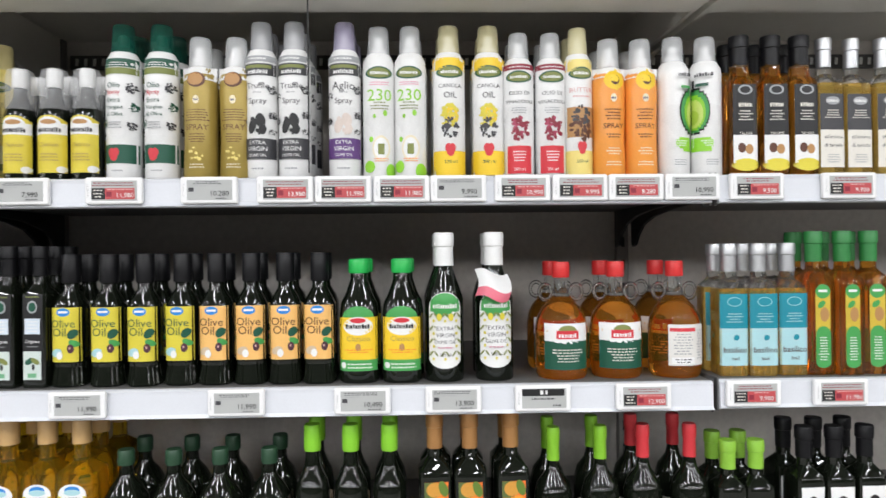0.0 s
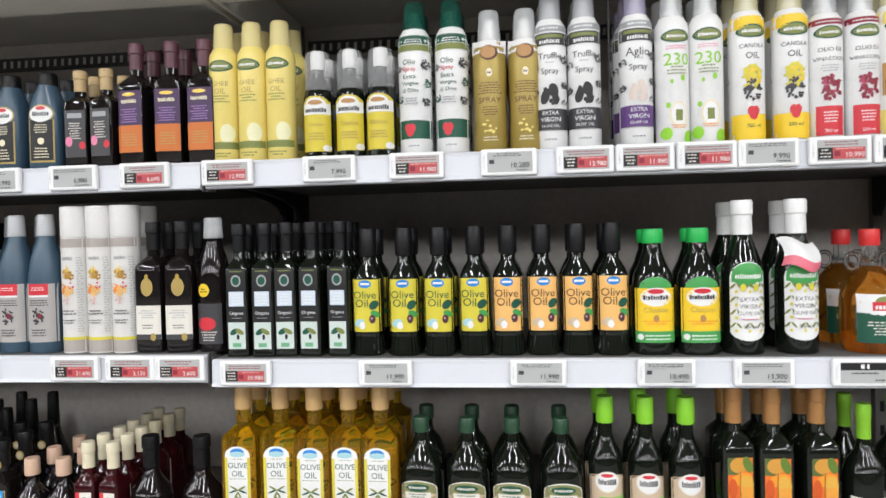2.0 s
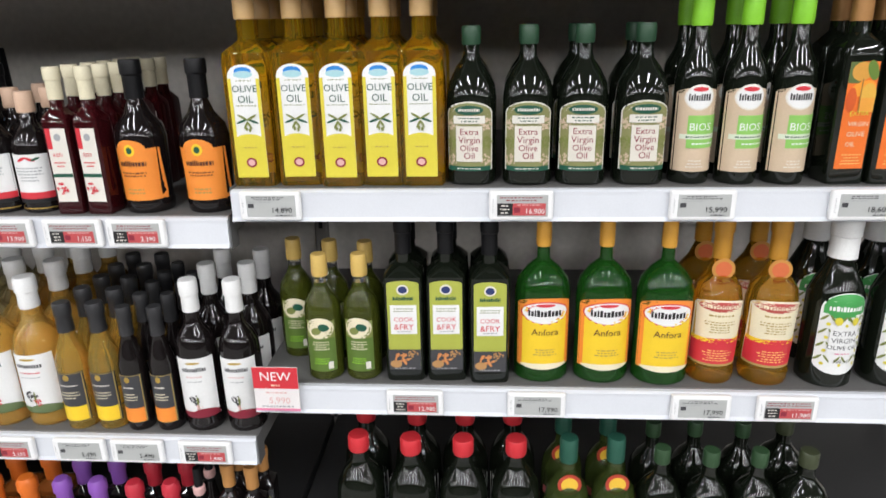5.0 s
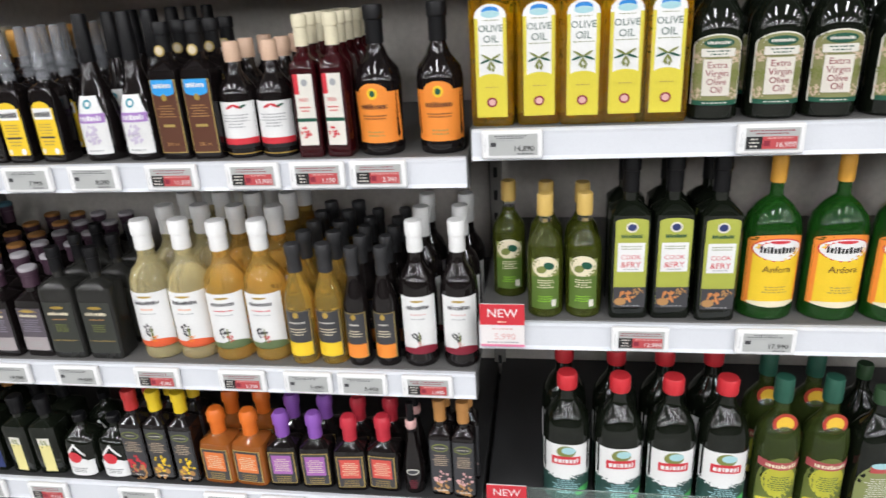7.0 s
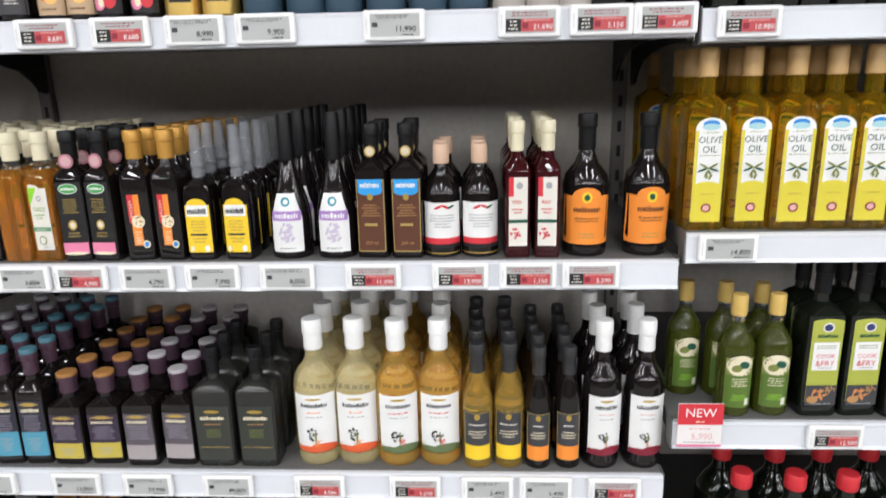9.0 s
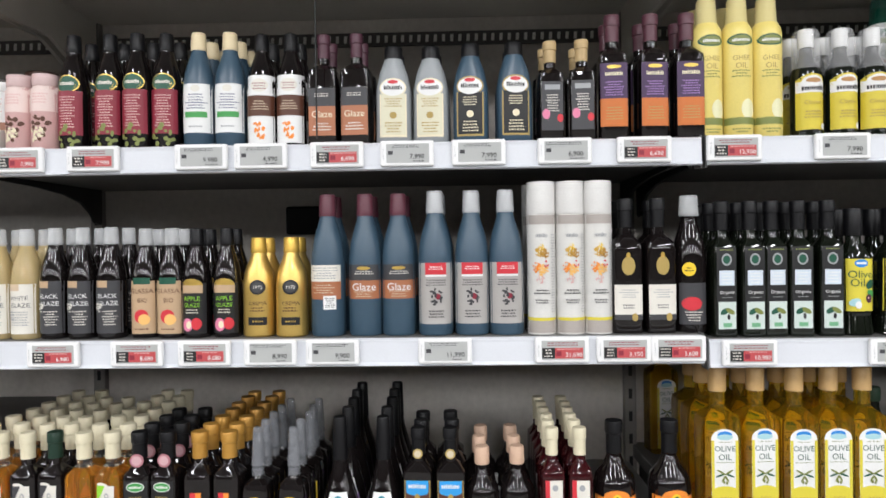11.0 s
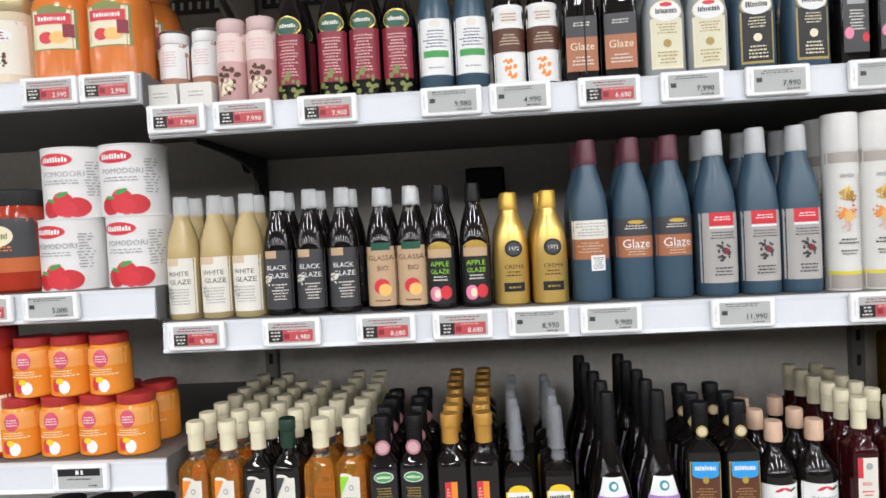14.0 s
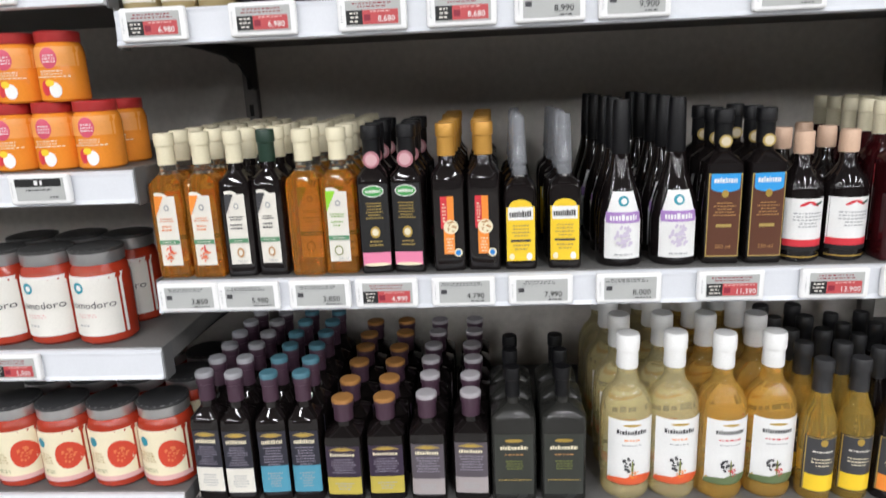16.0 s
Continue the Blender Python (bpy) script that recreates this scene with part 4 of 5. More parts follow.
plain_cider_vinegar = vinegar("square amber cider vinegar bottle turned to its bare side", "square", HONEY, CREAMCAP, [R(-.99, -.93, .09, .58, PAPER)], fill=.72)
pink_base_vinegar = vinegar("square dark balsamic vinegar bottle with pink label base", "square", INKY, MATTEBLACK,
    [R(-.85, .85, .06, .62, BLACK), O(0, .57, .65, .04, WHITE), O(0, .57, .6, .034, GREEN), N(-.45, .45, .56, .58, WHITE, 7), B(5, -.55, .55, .38, .50, DGOLD), O(0, .29, .3, .04, GOLD), O(0, .29, .2, .025, CREAM), B(2, -.6, .6, .19, .24, DGOLD), R(-.85, .85, .06, .15, PINK), O(0, .065, .8, .012, CREAM)], medal=(.775, .25, ink(.42, .17, .20), ink(.58, .36, .38)), capw=.6)
gold_cap_vinegar = vinegar("square dark balsamic vinegar bottle with gold cap", "square", INKY, mat((.50, .26, .05), .35, metal=.3),
    [R(-.35, .30, .12, .52, ORANGE), R(-.5, -.1, .30, .52, RED), B(1, -.42, -.18, .34, .48, CREAM), O(.1, .31, .45, .05, CREAM, 0), G(.1, .31, .3, 8, TAN), B(3, -.25, .25, .13, .24, CREAM), O(.5, .13, .25, .03, CREAM), O(.5, .13, .16, .02, BLUE)], capw=0.62)
spout_vinegar = vinegar("square dark balsamic bottle with yellow label and pourer", "spout", INKY, SMOKECAP,
    [R(-.85, .85, .06, .42, YELLOW), O(0, .42, .7, .05, YELLOW), R(-.75, .75, .335, .42, WHITE), N(-.66, .66, .355, .395, BLACK), B(3, -.6, .6, .22, .31, DGOLD), R(-.6, .6, .19, .205, CHARCOAL), B(2, -.5, .5, .13, .18, DGOLD), O(-.55, .09, .16, .022, CREAM), O(.5, .09, .18, .025, WHITE)])
cone_vinegar = vinegar("tall conical black vinegar bottle with white purple label", "cone", INKY, MATTEBLACK,
    [R(-q, q, .05 + .0164 * i, .0668 + .0164 * i, WHITE) for i in range(25) for q in (.74 - max(0, i - 14) * .030,)] + [O(0, .405, .22, .032, TEAL), O(.02, .405, .12, .018, WHITE), R(-.70, .70, .275, .34, LILAC), N(-.55, .55, .29, .325, WHITE, 6), G(0, .19, .4, 14, ink(.58, .52, .64)), B(1, -.4, .4, .07, .09, GREY)])
blue_band_vinegar = vinegar("square dark balsamic bottle with brown label and blue band", "square", INKY, MATTEBLACK,
    [R(-.86, .86, .05, .60, DGOLD), R(-.81, .81, .058, .59, BROWN), R(-.75, .75, .51, .60, ink(.03, .32, .72)), O(0, .51, .75, .03, ink(.03, .32, .72)), N(-.6, .6, .54, .575, WHITE, 7), O(0, .47, .18, .025, GOLD), B(4, -.6, .6, .32, .42, TAN), R(-.4, .4, .25, .27, DGOLD), T("250 ml", 0, .12, .03, TAN, .8)], medal=(.80, .17, DGOLD, ink(.60, .52, .38)), capw=0.52)
cork_vinegar = vinegar("small round balsamic bottle with wooden stopper", "round", INKY, mat((.62, .42, .30), .5),
    [R(-.93, .93, .12, .50, WHITE), O(-.2, .46, .25, .012, RED, 25), O(.2, .46, .25, .012, RED, -25), O(.45, .46, .2, .01, DGREEN, 20), B(3, -.7, .7, .27, .40, GREY), R(-.93, .93, .12, .18, RED), R(-.93, .93, .09, .125, BLACK), R(-.93, .93, .035, .045, GOLD)], capw=0.44)
red_wine_vinegar = vinegar("slim red wine vinegar bottle with cream cap", "square", WINE, mat((.70, .64, .46), .45),
    [R(-.72, .72, .09, .60, PAPER), R(-.72, -.35, .46, .60, RED), O(.1, .54, .25, .025, GREY), T("RED", -.1, .42, .04, RED, .7), B(2, -.5, .4, .33, .38, RED), R(-.72, .72, .265, .29, DGREEN), G(-.2, .18, .4, 9, RED)])
orange_label_vinegar = vinegar("round dark balsamic bottle with orange label", "barolo", INKY, MATTEBLACK,
    [R(-.93, .93, .09, .44, ORANGE), O(0, .44, .60, .06, ORANGE), O(0, .43, .22, .04, YELLOW), O(0, .43, .12, .022, DGREEN), N(-.55, .55, .325, .36, BROWN, 8), B(2, -.5, .5, .25, .29, BROWN), B(2, -.5, .5, .13, .18, DGOLD)])


PLUMNECK = mat((.060, .030, .048), .35)


def plum_necked(label, high, low, cap_top, dark=(.022, .022, .034)):
    return vinegar(label, "square", INKY, PLUMNECK, [R(-.88, .88, .08, .58, ink(*dark)), O(0, .545, .5, .014, GOLD), O(-.35, .555, .35, .008, DGOLD, 15), O(.35, .555, .35, .008, DGOLD, -15), N(-.65, .65, .48, .512, CREAM, 8), B(4, -.65, .65, .30, .46, ink(.30, .27, .34)), R(-.88, .88, .08, high, low), B(2, -.5, .5, .12, high - .05, GREY)], top=cap_top, capw=.56)


plum_neck_white = plum_necked("slim dark balsamic bottle with plum neck and white label foot", .28, PAPER, ink(.32, .32, .34))
plum_neck_teal = plum_necked("slim dark balsamic bottle with plum neck and teal label foot", .30, ink(.08, .30, .42), ink(.07, .18, .23))
yellow_label_vinegar = plum_necked("small square balsamic bottle with ochre label and amber cap", .26, ink(.50, .40, .07), ink(.36, .17, .05), (.035, .022, .045))
grey_label_vinegar = plum_necked("small square balsamic bottle with grey label and plum neck", .24, ink(.36, .32, .32), ink(.40, .38, .40), (.10, .085, .10))


black_flask = vinegar("black square embossed balsamic flask", "square", mat((.020, .020, .018), .25), MATTEBLACK,
    [R(-.85, .85, .06, .54, ink(.035, .038, .032)), O(0, .49, .4, .014, GOLD), N(-.6, .6, .42, .45, CREAM, 8), B(1, -.55, .55, .37, .395, TAN), B(3, -.4, .4, .26, .34, OLIVE), B(1, -.8, .8, .17, .19, DGOLD)], deep=.8, capw=0.36)


def tall_white_label(label, liquid, foot, accent, **more):
    return vinegar(label, "footed", liquid, mat((.80, .80, .79), .4), [R(-.78, .90, .10, .52, WHITE), O(.06, .488, .35, .008, GOLD), N(-.5, .62, .43, .458, CHARCOAL, 9), B(1, -.4, .5, .385, .405, accent), B(1, -.4, .5, .355, .37, GREY), R(-.78, .90, .10, .135, foot), O(.35, .135, .55, .035, foot), O(-.3, .13, .45, .022, foot), G(-.05, .235, .26, 9, CHARCOAL), O(.1, .215, .04, .05, OLIVE), G(.15, .18, .18, 5, accent)], **more)


white_wine_bottle = tall_white_label("tall clear white wine vinegar bottle with white cap", PALE, ink(.75, .12, .04), ORANGE)
apple_bottle = tall_white_label("tall clear apple vinegar bottle with white cap", glass(1.0, .64, .16, .80), ink(.13, .18, .08), RED)
red_wine_bottle = tall_white_label("tall dark red wine vinegar bottle with white cap", INKY, DRED, ROSE)


def slim(label, liquid, foot):
    return vinegar(label, "wine", liquid, mat((.03, .03, .032), .35), [R(-.88, .88, .07, .48, BLACK), R(-.84, .84, .075, .475, DGOLD), R(-.80, .80, .08, .47, CHARCOAL), O(0, .44, .2, .025, GOLD), B(1, -.6, .6, .36, .39, PAPER), B(2, -.6, .6, .26, .33, CREAM), R(-.80, .80, .08, .20, foot)])


slim_white_vinegar = slim("slim clear vinegar bottle with yellow footed label", STRAW, YELLOW)
slim_dark_vinegar = slim("slim dark vinegar bottle with orange footed label", INKY, ORANGE)
sauce_jar = jar("glass sauce jar with yellow and red label", "jar", mat((.35, .05, .02), .12), MATTEBLACK, [R(-.97, .97, .10, .75, RED), O(0, .48, .8, .18, YELLOW), B(2, -.6, .6, .15, .3, CREAM)])
clear_red_oil = oil("square red flavoured oil bottle with white label", "square", glass(.62, .06, .03, .5), MATTEBLACK, [R(-.75, .75, .06, .58, PAPER), G(0, .30, .6, 14, SKY), R(-.75, .75, .06, .12, RED), B(2, -.5, .5, .48, .54, RED)])
green_label_oil = oil("square dark olive oil bottle with red and green label", "square", DARK, MATTEBLACK, [R(-.8, .8, .06, .56, BLACK), O(0, .50, .7, .06, RED), G(0, .32, .7, 22, GREEN), O(0, .2, .25, .035, PAPER), R(-.8, .8, .06, .11, RED)])
blue_label_oil = oil("square dark olive oil bottle with blue label and amber cap", "square", DARK, mat((.42, .20, .05), .4), [R(-.88, .88, .05, .58, NAVY), R(-.88, .88, .46, .58, SKY), R(-.88, .88, .45, .49, OLIVE), R(.15, .45, .08, .42, DGOLD), B(6, -.7, 0, .12, .40, GREY), O(-.4, .09, .22, .03, CREAM)])
black_yellow_oil = oil("square black oil bottle with slim yellow label", "square", DARK, MATTEBLACK, [R(-.40, .45, .04, .52, ink(.78, .70, .30)), R(-.40, .45, .42, .52, PAPER), G(0, .44, .3, 8, OLIVE)], capw=0.52)
ribbon_oil = oil("squat dark oil bottle with white ribbon and red seal", "squat", DARK, MATTEBLACK, [R(-.85, .85, .02, .30, WHITE), O(0, .30, .6, .05, WHITE), O(-.25, .50, .5, .02, WHITE, 52), O(.25, .50, .5, .02, WHITE, -52), O(-.1, .36, .42, .10, RED), B(2, -.5, .5, .08, .18, CHARCOAL)])


def flavour(label, cap_rgb, fruit):
    return vinegar(label, "square", INKY, mat(cap_rgb, .4), [R(-.95, .95, .04, .62, CHARCOAL), O(0, .54, .75, .045, OLIVE), O(0, .54, .65, .032, CHARCOAL), B(1, -.5, .5, .53, .55, PAPER), B(3, -.7, .7, .34, .47, SAND), G(0, .20, .7, 10, fruit), G(0, .10, .7, 8, TAN), B(1, -.6, .6, .05, .08, PAPER)])


red_cap_balsamic = flavour("square dark flavoured balsamic bottle with red cap", (.45, .03, .03), RED)
yellow_cap_balsamic = flavour("square dark flavoured balsamic bottle with yellow cap", (.70, .50, .02), YELLOW)
amber_cap_balsamic = flavour("square dark flavoured balsamic bottle with amber cap", (.42, .20, .06), ROSE)


def waxed(label, cap_rgb, liquid, tint):
    return vinegar(label, "wax", liquid, mat(cap_rgb, .4), [R(-.8, .8, .06, .52, DGOLD), R(-.74, .74, .07, .51, CHARCOAL), R(-.6, .6, .20, .48, tint), B(4, -.5, .5, .24, .44, CREAM), B(3, -.6, .6, .08, .18, DGOLD)], deep=.9)


orange_wax_bottle = waxed("small square bottle with orange wax cap and label", (.70, .16, .02), mat((.45, .14, .03), .08, trans=.4, grain=0), ink(.75, .20, .05))
purple_wax_bottle = waxed("small square bottle with purple wax cap and label", (.25, .09, .42), INKY, ink(.38, .14, .42))
red_wax_bottle = waxed("small square bottle with red wax cap and label", (.52, .03, .05), INKY, ink(.65, .09, .07))
thin_dark_bottle = vinegar("thin dark vinegar bottle with printed oval", "cone", INKY, MATTEBLACK, [O(0, .26, .6, .035, PAPER), O(0, .26, .5, .025, CHARCOAL), B(3, -.4, .4, .06, .17, DRED)], collar=ROSE)
CREAMFOOD, SAUCE, TOMATO, PESTO = mat((.70, .60, .44), .15), mat((.68, .20, .04), .14), mat((.36, .035, .015), .14), mat((.78, .26, .03), .14)
cream_jar = jar("glass jar of cream sauce with gold lid", "jar", CREAMFOOD, mat((.55, .46, .26), .3, metal=.5), [R(-.9, .9, .12, .72, ink(.78, .74, .64)), O(0, .55, .6, .08, WHITE), B(2, -.5, .5, .50, .60, DRED), G(.1, .28, .3, 7, BROWN), B(2, -.5, .3, .3, .4, GREY)])
orange_sauce_jar = jar("tall glass jar of orange tomato sauce with gold lid", "hexjar", SAUCE, mat((.55, .46, .26), .3, metal=.5),
    [R(-.75, .75, .26, .60, OLIVE), R(-.68, .68, .27, .59, CREAM), O(0, .58, .5, .05, OLIVE), R(-.6, .6, .47, .56, RED), N(-.45, .45, .50, .535, WHITE, 7), O(-.2, .36, .25, .05, RED), O(.2, .36, .3, .05, PEACH), R(.35, .68, .36, .47, DRED)])
tomato_can = Kind("tin_can", "white tin can of tomatoes with red print", "tin can", "tin", mat((.74, .73, .72), .35), mat((.60, .61, .62), .3, metal=.9),
    [O(-.2, .82, .55, .09, RED), N(-.6, .2, .785, .855, WHITE, 7), T("POMODORI", 0, .62, .075, GREY, 1.4), B(2, -.6, .5, .47, .55, GREY), O(-.35, .14, .3, .13, ink(.5, .02, .03)), O(0, .2, .34, .17, RED), O(.4, .15, .32, .14, ink(.56, .03, .04)), O(.15, .12, .26, .11, RED), O(0, .33, .2, .03, GREEN, 20), O(-.35, .25, .14, .025, GREEN, -15), B(2, .6, .9, .3, .8, GREY)], label_name="print")
red_sauce_jar = jar("glass jar of red sauce with black label", "jar", TOMATO, mat((.02, .02, .02), .35), [R(-.93, .93, .20, .72, CHARCOAL), O(-.1, .55, .45, .1, CREAM), N(-.4, .2, .52, .58, OLIVE, 5), R(-.93, .93, .20, .34, ink(.5, .12, .03)), B(1, -.5, .5, .40, .46, ORANGE)])
pesto_jar = jar("small glass jar of orange pesto with red lid", "jar", PESTO, mat((.42, .03, .03), .35),
    [R(-.95, .95, .50, .78, ink(.80, .33, .08)), O(0, .62, .36, .15, ink(.62, .08, .14)), B(2, -.28, .28, .55, .68, WHITE), B(2, -.7, .7, .34, .46, CREAM), O(-.3, .20, .22, .11, RED), O(.1, .17, .26, .11, WHITE), O(-.1, .27, .2, .05, YELLOW)])
tall_tomato_jar = jar("tall glass jar of red tomato sauce with red lid", "jar", TOMATO, mat((.45, .03, .03), .35), [R(-.93, .93, .05, .48, CREAM), O(0, .42, .6, .08, GREEN), B(1, -.5, .5, .40, .45, WHITE), O(0, .18, .7, .11, YELLOW), O(.3, .12, .4, .07, RED)])
label_jar = jar("glass jar of tomato sauce with white label", "jar", TOMATO, mat((.40, .40, .40), .3, metal=.7),
    [R(-.95, .95, .10, .74, ink(.74, .72, .67)), O(-.3, .62, .2, .06, TEAL), O(-.28, .62, .1, .03, WHITE), T("pomodoro", 0, .44, .11, CHARCOAL, 1.6), B(1, -.6, .3, .30, .35, ROSE), B(1, -.6, .0, .20, .24, GREY)], top=mat((.05, .05, .05), .35))
tomato_sauce_jar = jar("wide glass jar of tomato sauce with silver lid", "jar", TOMATO, mat((.60, .60, .60), .3, metal=.8),
    [R(-.95, .95, .10, .72, CREAM), O(-.4, .58, .16, .06, TEAL), O(.5, .42, .4, .17, ink(.60, .06, .03)), B(2, -.85, .02, .32, .46, DGOLD), B(1, -.8, .0, .20, .25, OLIVE), R(-.95, .95, .10, .16, ROSE), G(.5, .42, .22, 8, ink(.72, .20, .08))], top=mat((.04, .04, .042), .35))

# ---- the hall ----
FRONT, BACK = 1.012, 1.50
SEAMS = dict(D=(-3.12, -1.925), C=(-1.920, -.733), B=(-.728, .480), A=(.486, 1.69))
PANEL = mat((.62, .585, .54), .6, grain=.10, scale=9, bump=.05)
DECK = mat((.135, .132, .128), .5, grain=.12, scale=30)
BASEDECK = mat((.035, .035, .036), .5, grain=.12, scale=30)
RAIL = mat((.66, .68, .72), .32, grain=.03)
STEEL_BLACK = mat((.012, .012, .013), .45)
CANOPY = mat((.70, .68, .62), .5, grain=.05)
HEADER = mat((.03, .18, .225), .22, grain=.08, scale=6)
FLOORM, CEIL, WALLM = mat((.26, .25, .235), .3, grain=.10, scale=8), mat((.34, .34, .335), .8), mat((.12, .118, .115), .7, grain=.1, scale=6)
tagged(new("floor", block("floor", (-20, -9, -.1), (18, 4, 0), FLOORM, 0)), "grey polished shop floor", "floor", kind="structure")
tagged(new("ceiling", block("ceiling", (-20, -9, 3.0), (18, 4, 3.1), CEIL, 0)), "plain grey ceiling", "ceiling", kind="structure")
for nm, lo, hi in (("wall_north", (-20, 3.9, 0), (18, 4, 3)), ("wall_south", (-20, -9, 0), (18, -8.9, 3)), ("wall_west", (-20, -8.9, 0), (-19.9, 3.9, 3)), ("wall_east", (17.9, -8.9, 0), (18, 3.9, 3))):
    tagged(new(nm, block(nm, lo, hi, WALLM, 0)), "plain grey shop wall", "wall", kind="structure")
TUBE = mat((1.0, .99, 1.0), .5, grain=0.0, emit=26.0)


def strip_light(x, y, run, lit):
    lightbox = thing("ceiling_light", "long white ceiling strip light", "ceiling light", "ceiling strip lights", at=(x, y, 3.0))
    part("housing", block("housing", (-.09, -run / 2 - .03, -.055), (.09, run / 2 + .03, 0), PLASTIC_WHITE, .004), lightbox)
    if lit:
        part("diffuser", block("diffuser", (-.06, -run / 2, -.062), (.06, run / 2, -.0555), TUBE, 0), lightbox, "glowing white diffuser")


for sy, run in STRIP_RUNS:
    for sx in STRIP_X:
        strip_light(sx, sy, run, False)
    for i in range(14):
        strip_light(-7.2 - 1.75 * i if i < 7 else 5.3 + 1.75 * (i - 7), sy, run, True)

# ---- gondola bays: back panels, uprights, shelves ----
for bay, (x0, x1) in SEAMS.items():
    tagged(new("back_panel", block("back_panel", (x0 - .002, BACK, .06), (x1 + .002, BACK + .02, 1.93), PANEL, .001)), "dark grey steel back panel of a shelf bay", "panel", kind="structure")
    plinth = block("plinth", (x0, FRONT + .05, 0), (x1, BACK, .20), mat((.30, .30, .30), .4), .002)
    tagged(new("plinth", plinth), "grey steel plinth under the lowest shelf", "plinth", kind="structure")

for ux in (-1.9225, -.7305, .483):
    post = thing("shelf_upright", "black steel shelf upright with slots", "upright", "shelf uprights", at=(ux, BACK - .032, 0))
    part("post", block("post", (-.013, .012, 0), (.013, .031, 1.92), mat((.24, .228, .212), .5), .002), post)
    strip = [(0.25 + .05 * i) for i in range(33)]
    verts, faces = [], []
    for z in strip:
        for dx in (0,):
            k = len(verts)
            verts += [(dx - .004, .0114, z), (dx + .004, .0114, z), (dx + .004, .0114, z + .022), (dx - .004, .0114, z + .022)]
            faces.append((k, k + 1, k + 2, k + 3))
    part("slot_strip", mesh_of("slot_strip", verts, faces, [BLACK], smooth=False), post)["kind"] = "stuff"

BRACKET = [(1.13, -.008), (1.24, -.012), (1.33, -.020), (1.39, -.034), (1.425, -.055), (1.442, -.074), (1.462, -.078), (1.468, -.070), (1.468, 0), (1.13, 0)]


def shelf(bay, top):
    x0, x1 = SEAMS[bay]
    s = thing("shelf", "steel shelf with dark deck and white price rail", "shelf", "gondola shelves", at=(x0, 0, top))
    w = x1 - x0
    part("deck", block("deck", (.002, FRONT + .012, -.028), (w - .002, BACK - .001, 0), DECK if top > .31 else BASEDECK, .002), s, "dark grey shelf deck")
    rail = [(FRONT + .004, -.001), (FRONT, -.004), (FRONT + .0005, -.008), (FRONT - .001, -.037), (FRONT - .004, -.042), (FRONT + .002, -.044), (FRONT + .011, -.042), (FRONT + .011, -.001)]
    part("price_rail", extrude_yz("price_rail", rail, .002, w - .002, RAIL), s, "white plastic price rail")
    for bx in (.012, w - .018):
        part("bracket", extrude_yz("bracket", [(y, z - .028) for y, z in BRACKET], bx, bx + .006, STEEL_BLACK), s, "black curved bracket")
    for ex in (.0, w - .002):
        part("end_cap", block("end_cap", (ex, FRONT + .004, -.047), (ex + .002, FRONT + .03, .002), mat((.12, .12, .12), .5), 0), s)
    return s


# shelf tops, the goods on them and their price tags
TOPS = dict(B1=1.556, B2=1.248, B3=0.948, B4=0.655, C1=1.556, C2=1.255, C3=0.91, C4=0.562, C5=0.303, D1=1.605, D2=1.305, D3=1.061, D4=0.813, D5=0.584, A1=1.556, A2=1.25, A3=0.948, B5=0.304)
for level, z in TOPS.items():
    shelf(level[0], z)

# ---- canopy, header board and cable over the bays ----
for bay, (x0, x1) in SEAMS.items():
    canopy = thing("canopy", "cream steel canopy shelf over the bay", "canopy", "canopies over the bays", at=(x0, 0, 0))
    w = x1 - x0
    lip = [(.982, 1.812), (.978, 1.816), (.980, 1.840), (.985, 1.843), (1.030, 1.862), (1.034, 1.858), (.990, 1.838), (.986, 1.818), (1.060, 1.820), (1.062, 1.838), (1.066, 1.838), (1.066, 1.816)]
    part("lip", extrude_yz("lip", lip, .003, w - .003, CANOPY), canopy, "cream front lip of the canopy")
    part("underside", block("underside", (.003, 1.082, 1.905), (w - .003, BACK - .002, 1.925), CANOPY, .001), canopy, "grey underside of the canopy")
    for bx in (.004, w - .012):
        arm = [(.992, 1.8155), (1.10, 1.815), (1.30, 1.82), (1.42, 1.77), (1.467, 1.68), (1.467, 1.903), (1.04, 1.903), (1.02, 1.86)]
        part("arm", extrude_yz("arm", arm, bx, bx + .008, CANOPY), canopy, "cream curved canopy arm")
    rail = thing("slotted_rail", "slotted steel rail along the back panel", "rail", "slotted back rails", at=(x0, 0, 0))
    part("bar", block("bar", (.02, BACK - .010, 1.843), (w - .02, BACK - .001, 1.873), mat((.09, .088, .085), .45), .001), rail)
    verts, faces = [], []
    for i in range(62):
        k, sx = len(verts), .035 + i * (w - .07) / 61
        verts += [(sx - .0035, BACK - .0108, 1.850), (sx + .0035, BACK - .0108, 1.850), (sx + .0045, BACK - .0108, 1.866), (sx - .0025, BACK - .0108, 1.866)]
        faces.append((k, k + 1, k + 2, k + 3))
    part("slot_strip", mesh_of("slot_strip", verts, faces, [mat((.80, .80, .78), .4, grain=0)], smooth=False), rail, "row of bright slots")["kind"] = "stuff"
    header = thing("header_board", "glossy teal header board above the canopy", "board", "header boards", at=(x0, 0, 0))
    part("board", block("board", (.002, 1.042, 1.882), (w - .002, 1.07, 2.55), HEADER, .002), header)
    part("trim", block("trim", (.002, 1.037, 1.866), (w - .002, 1.075, 1.8818), mat((.008, .10, .17), .3), .002), header, "blue edge trim")
for hx in (-.115, -1.317):
    cable = thing("cable", "thin dark cable hanging behind the canopy lip", "cable", "hanging cables", at=(hx, 1.0, 0))
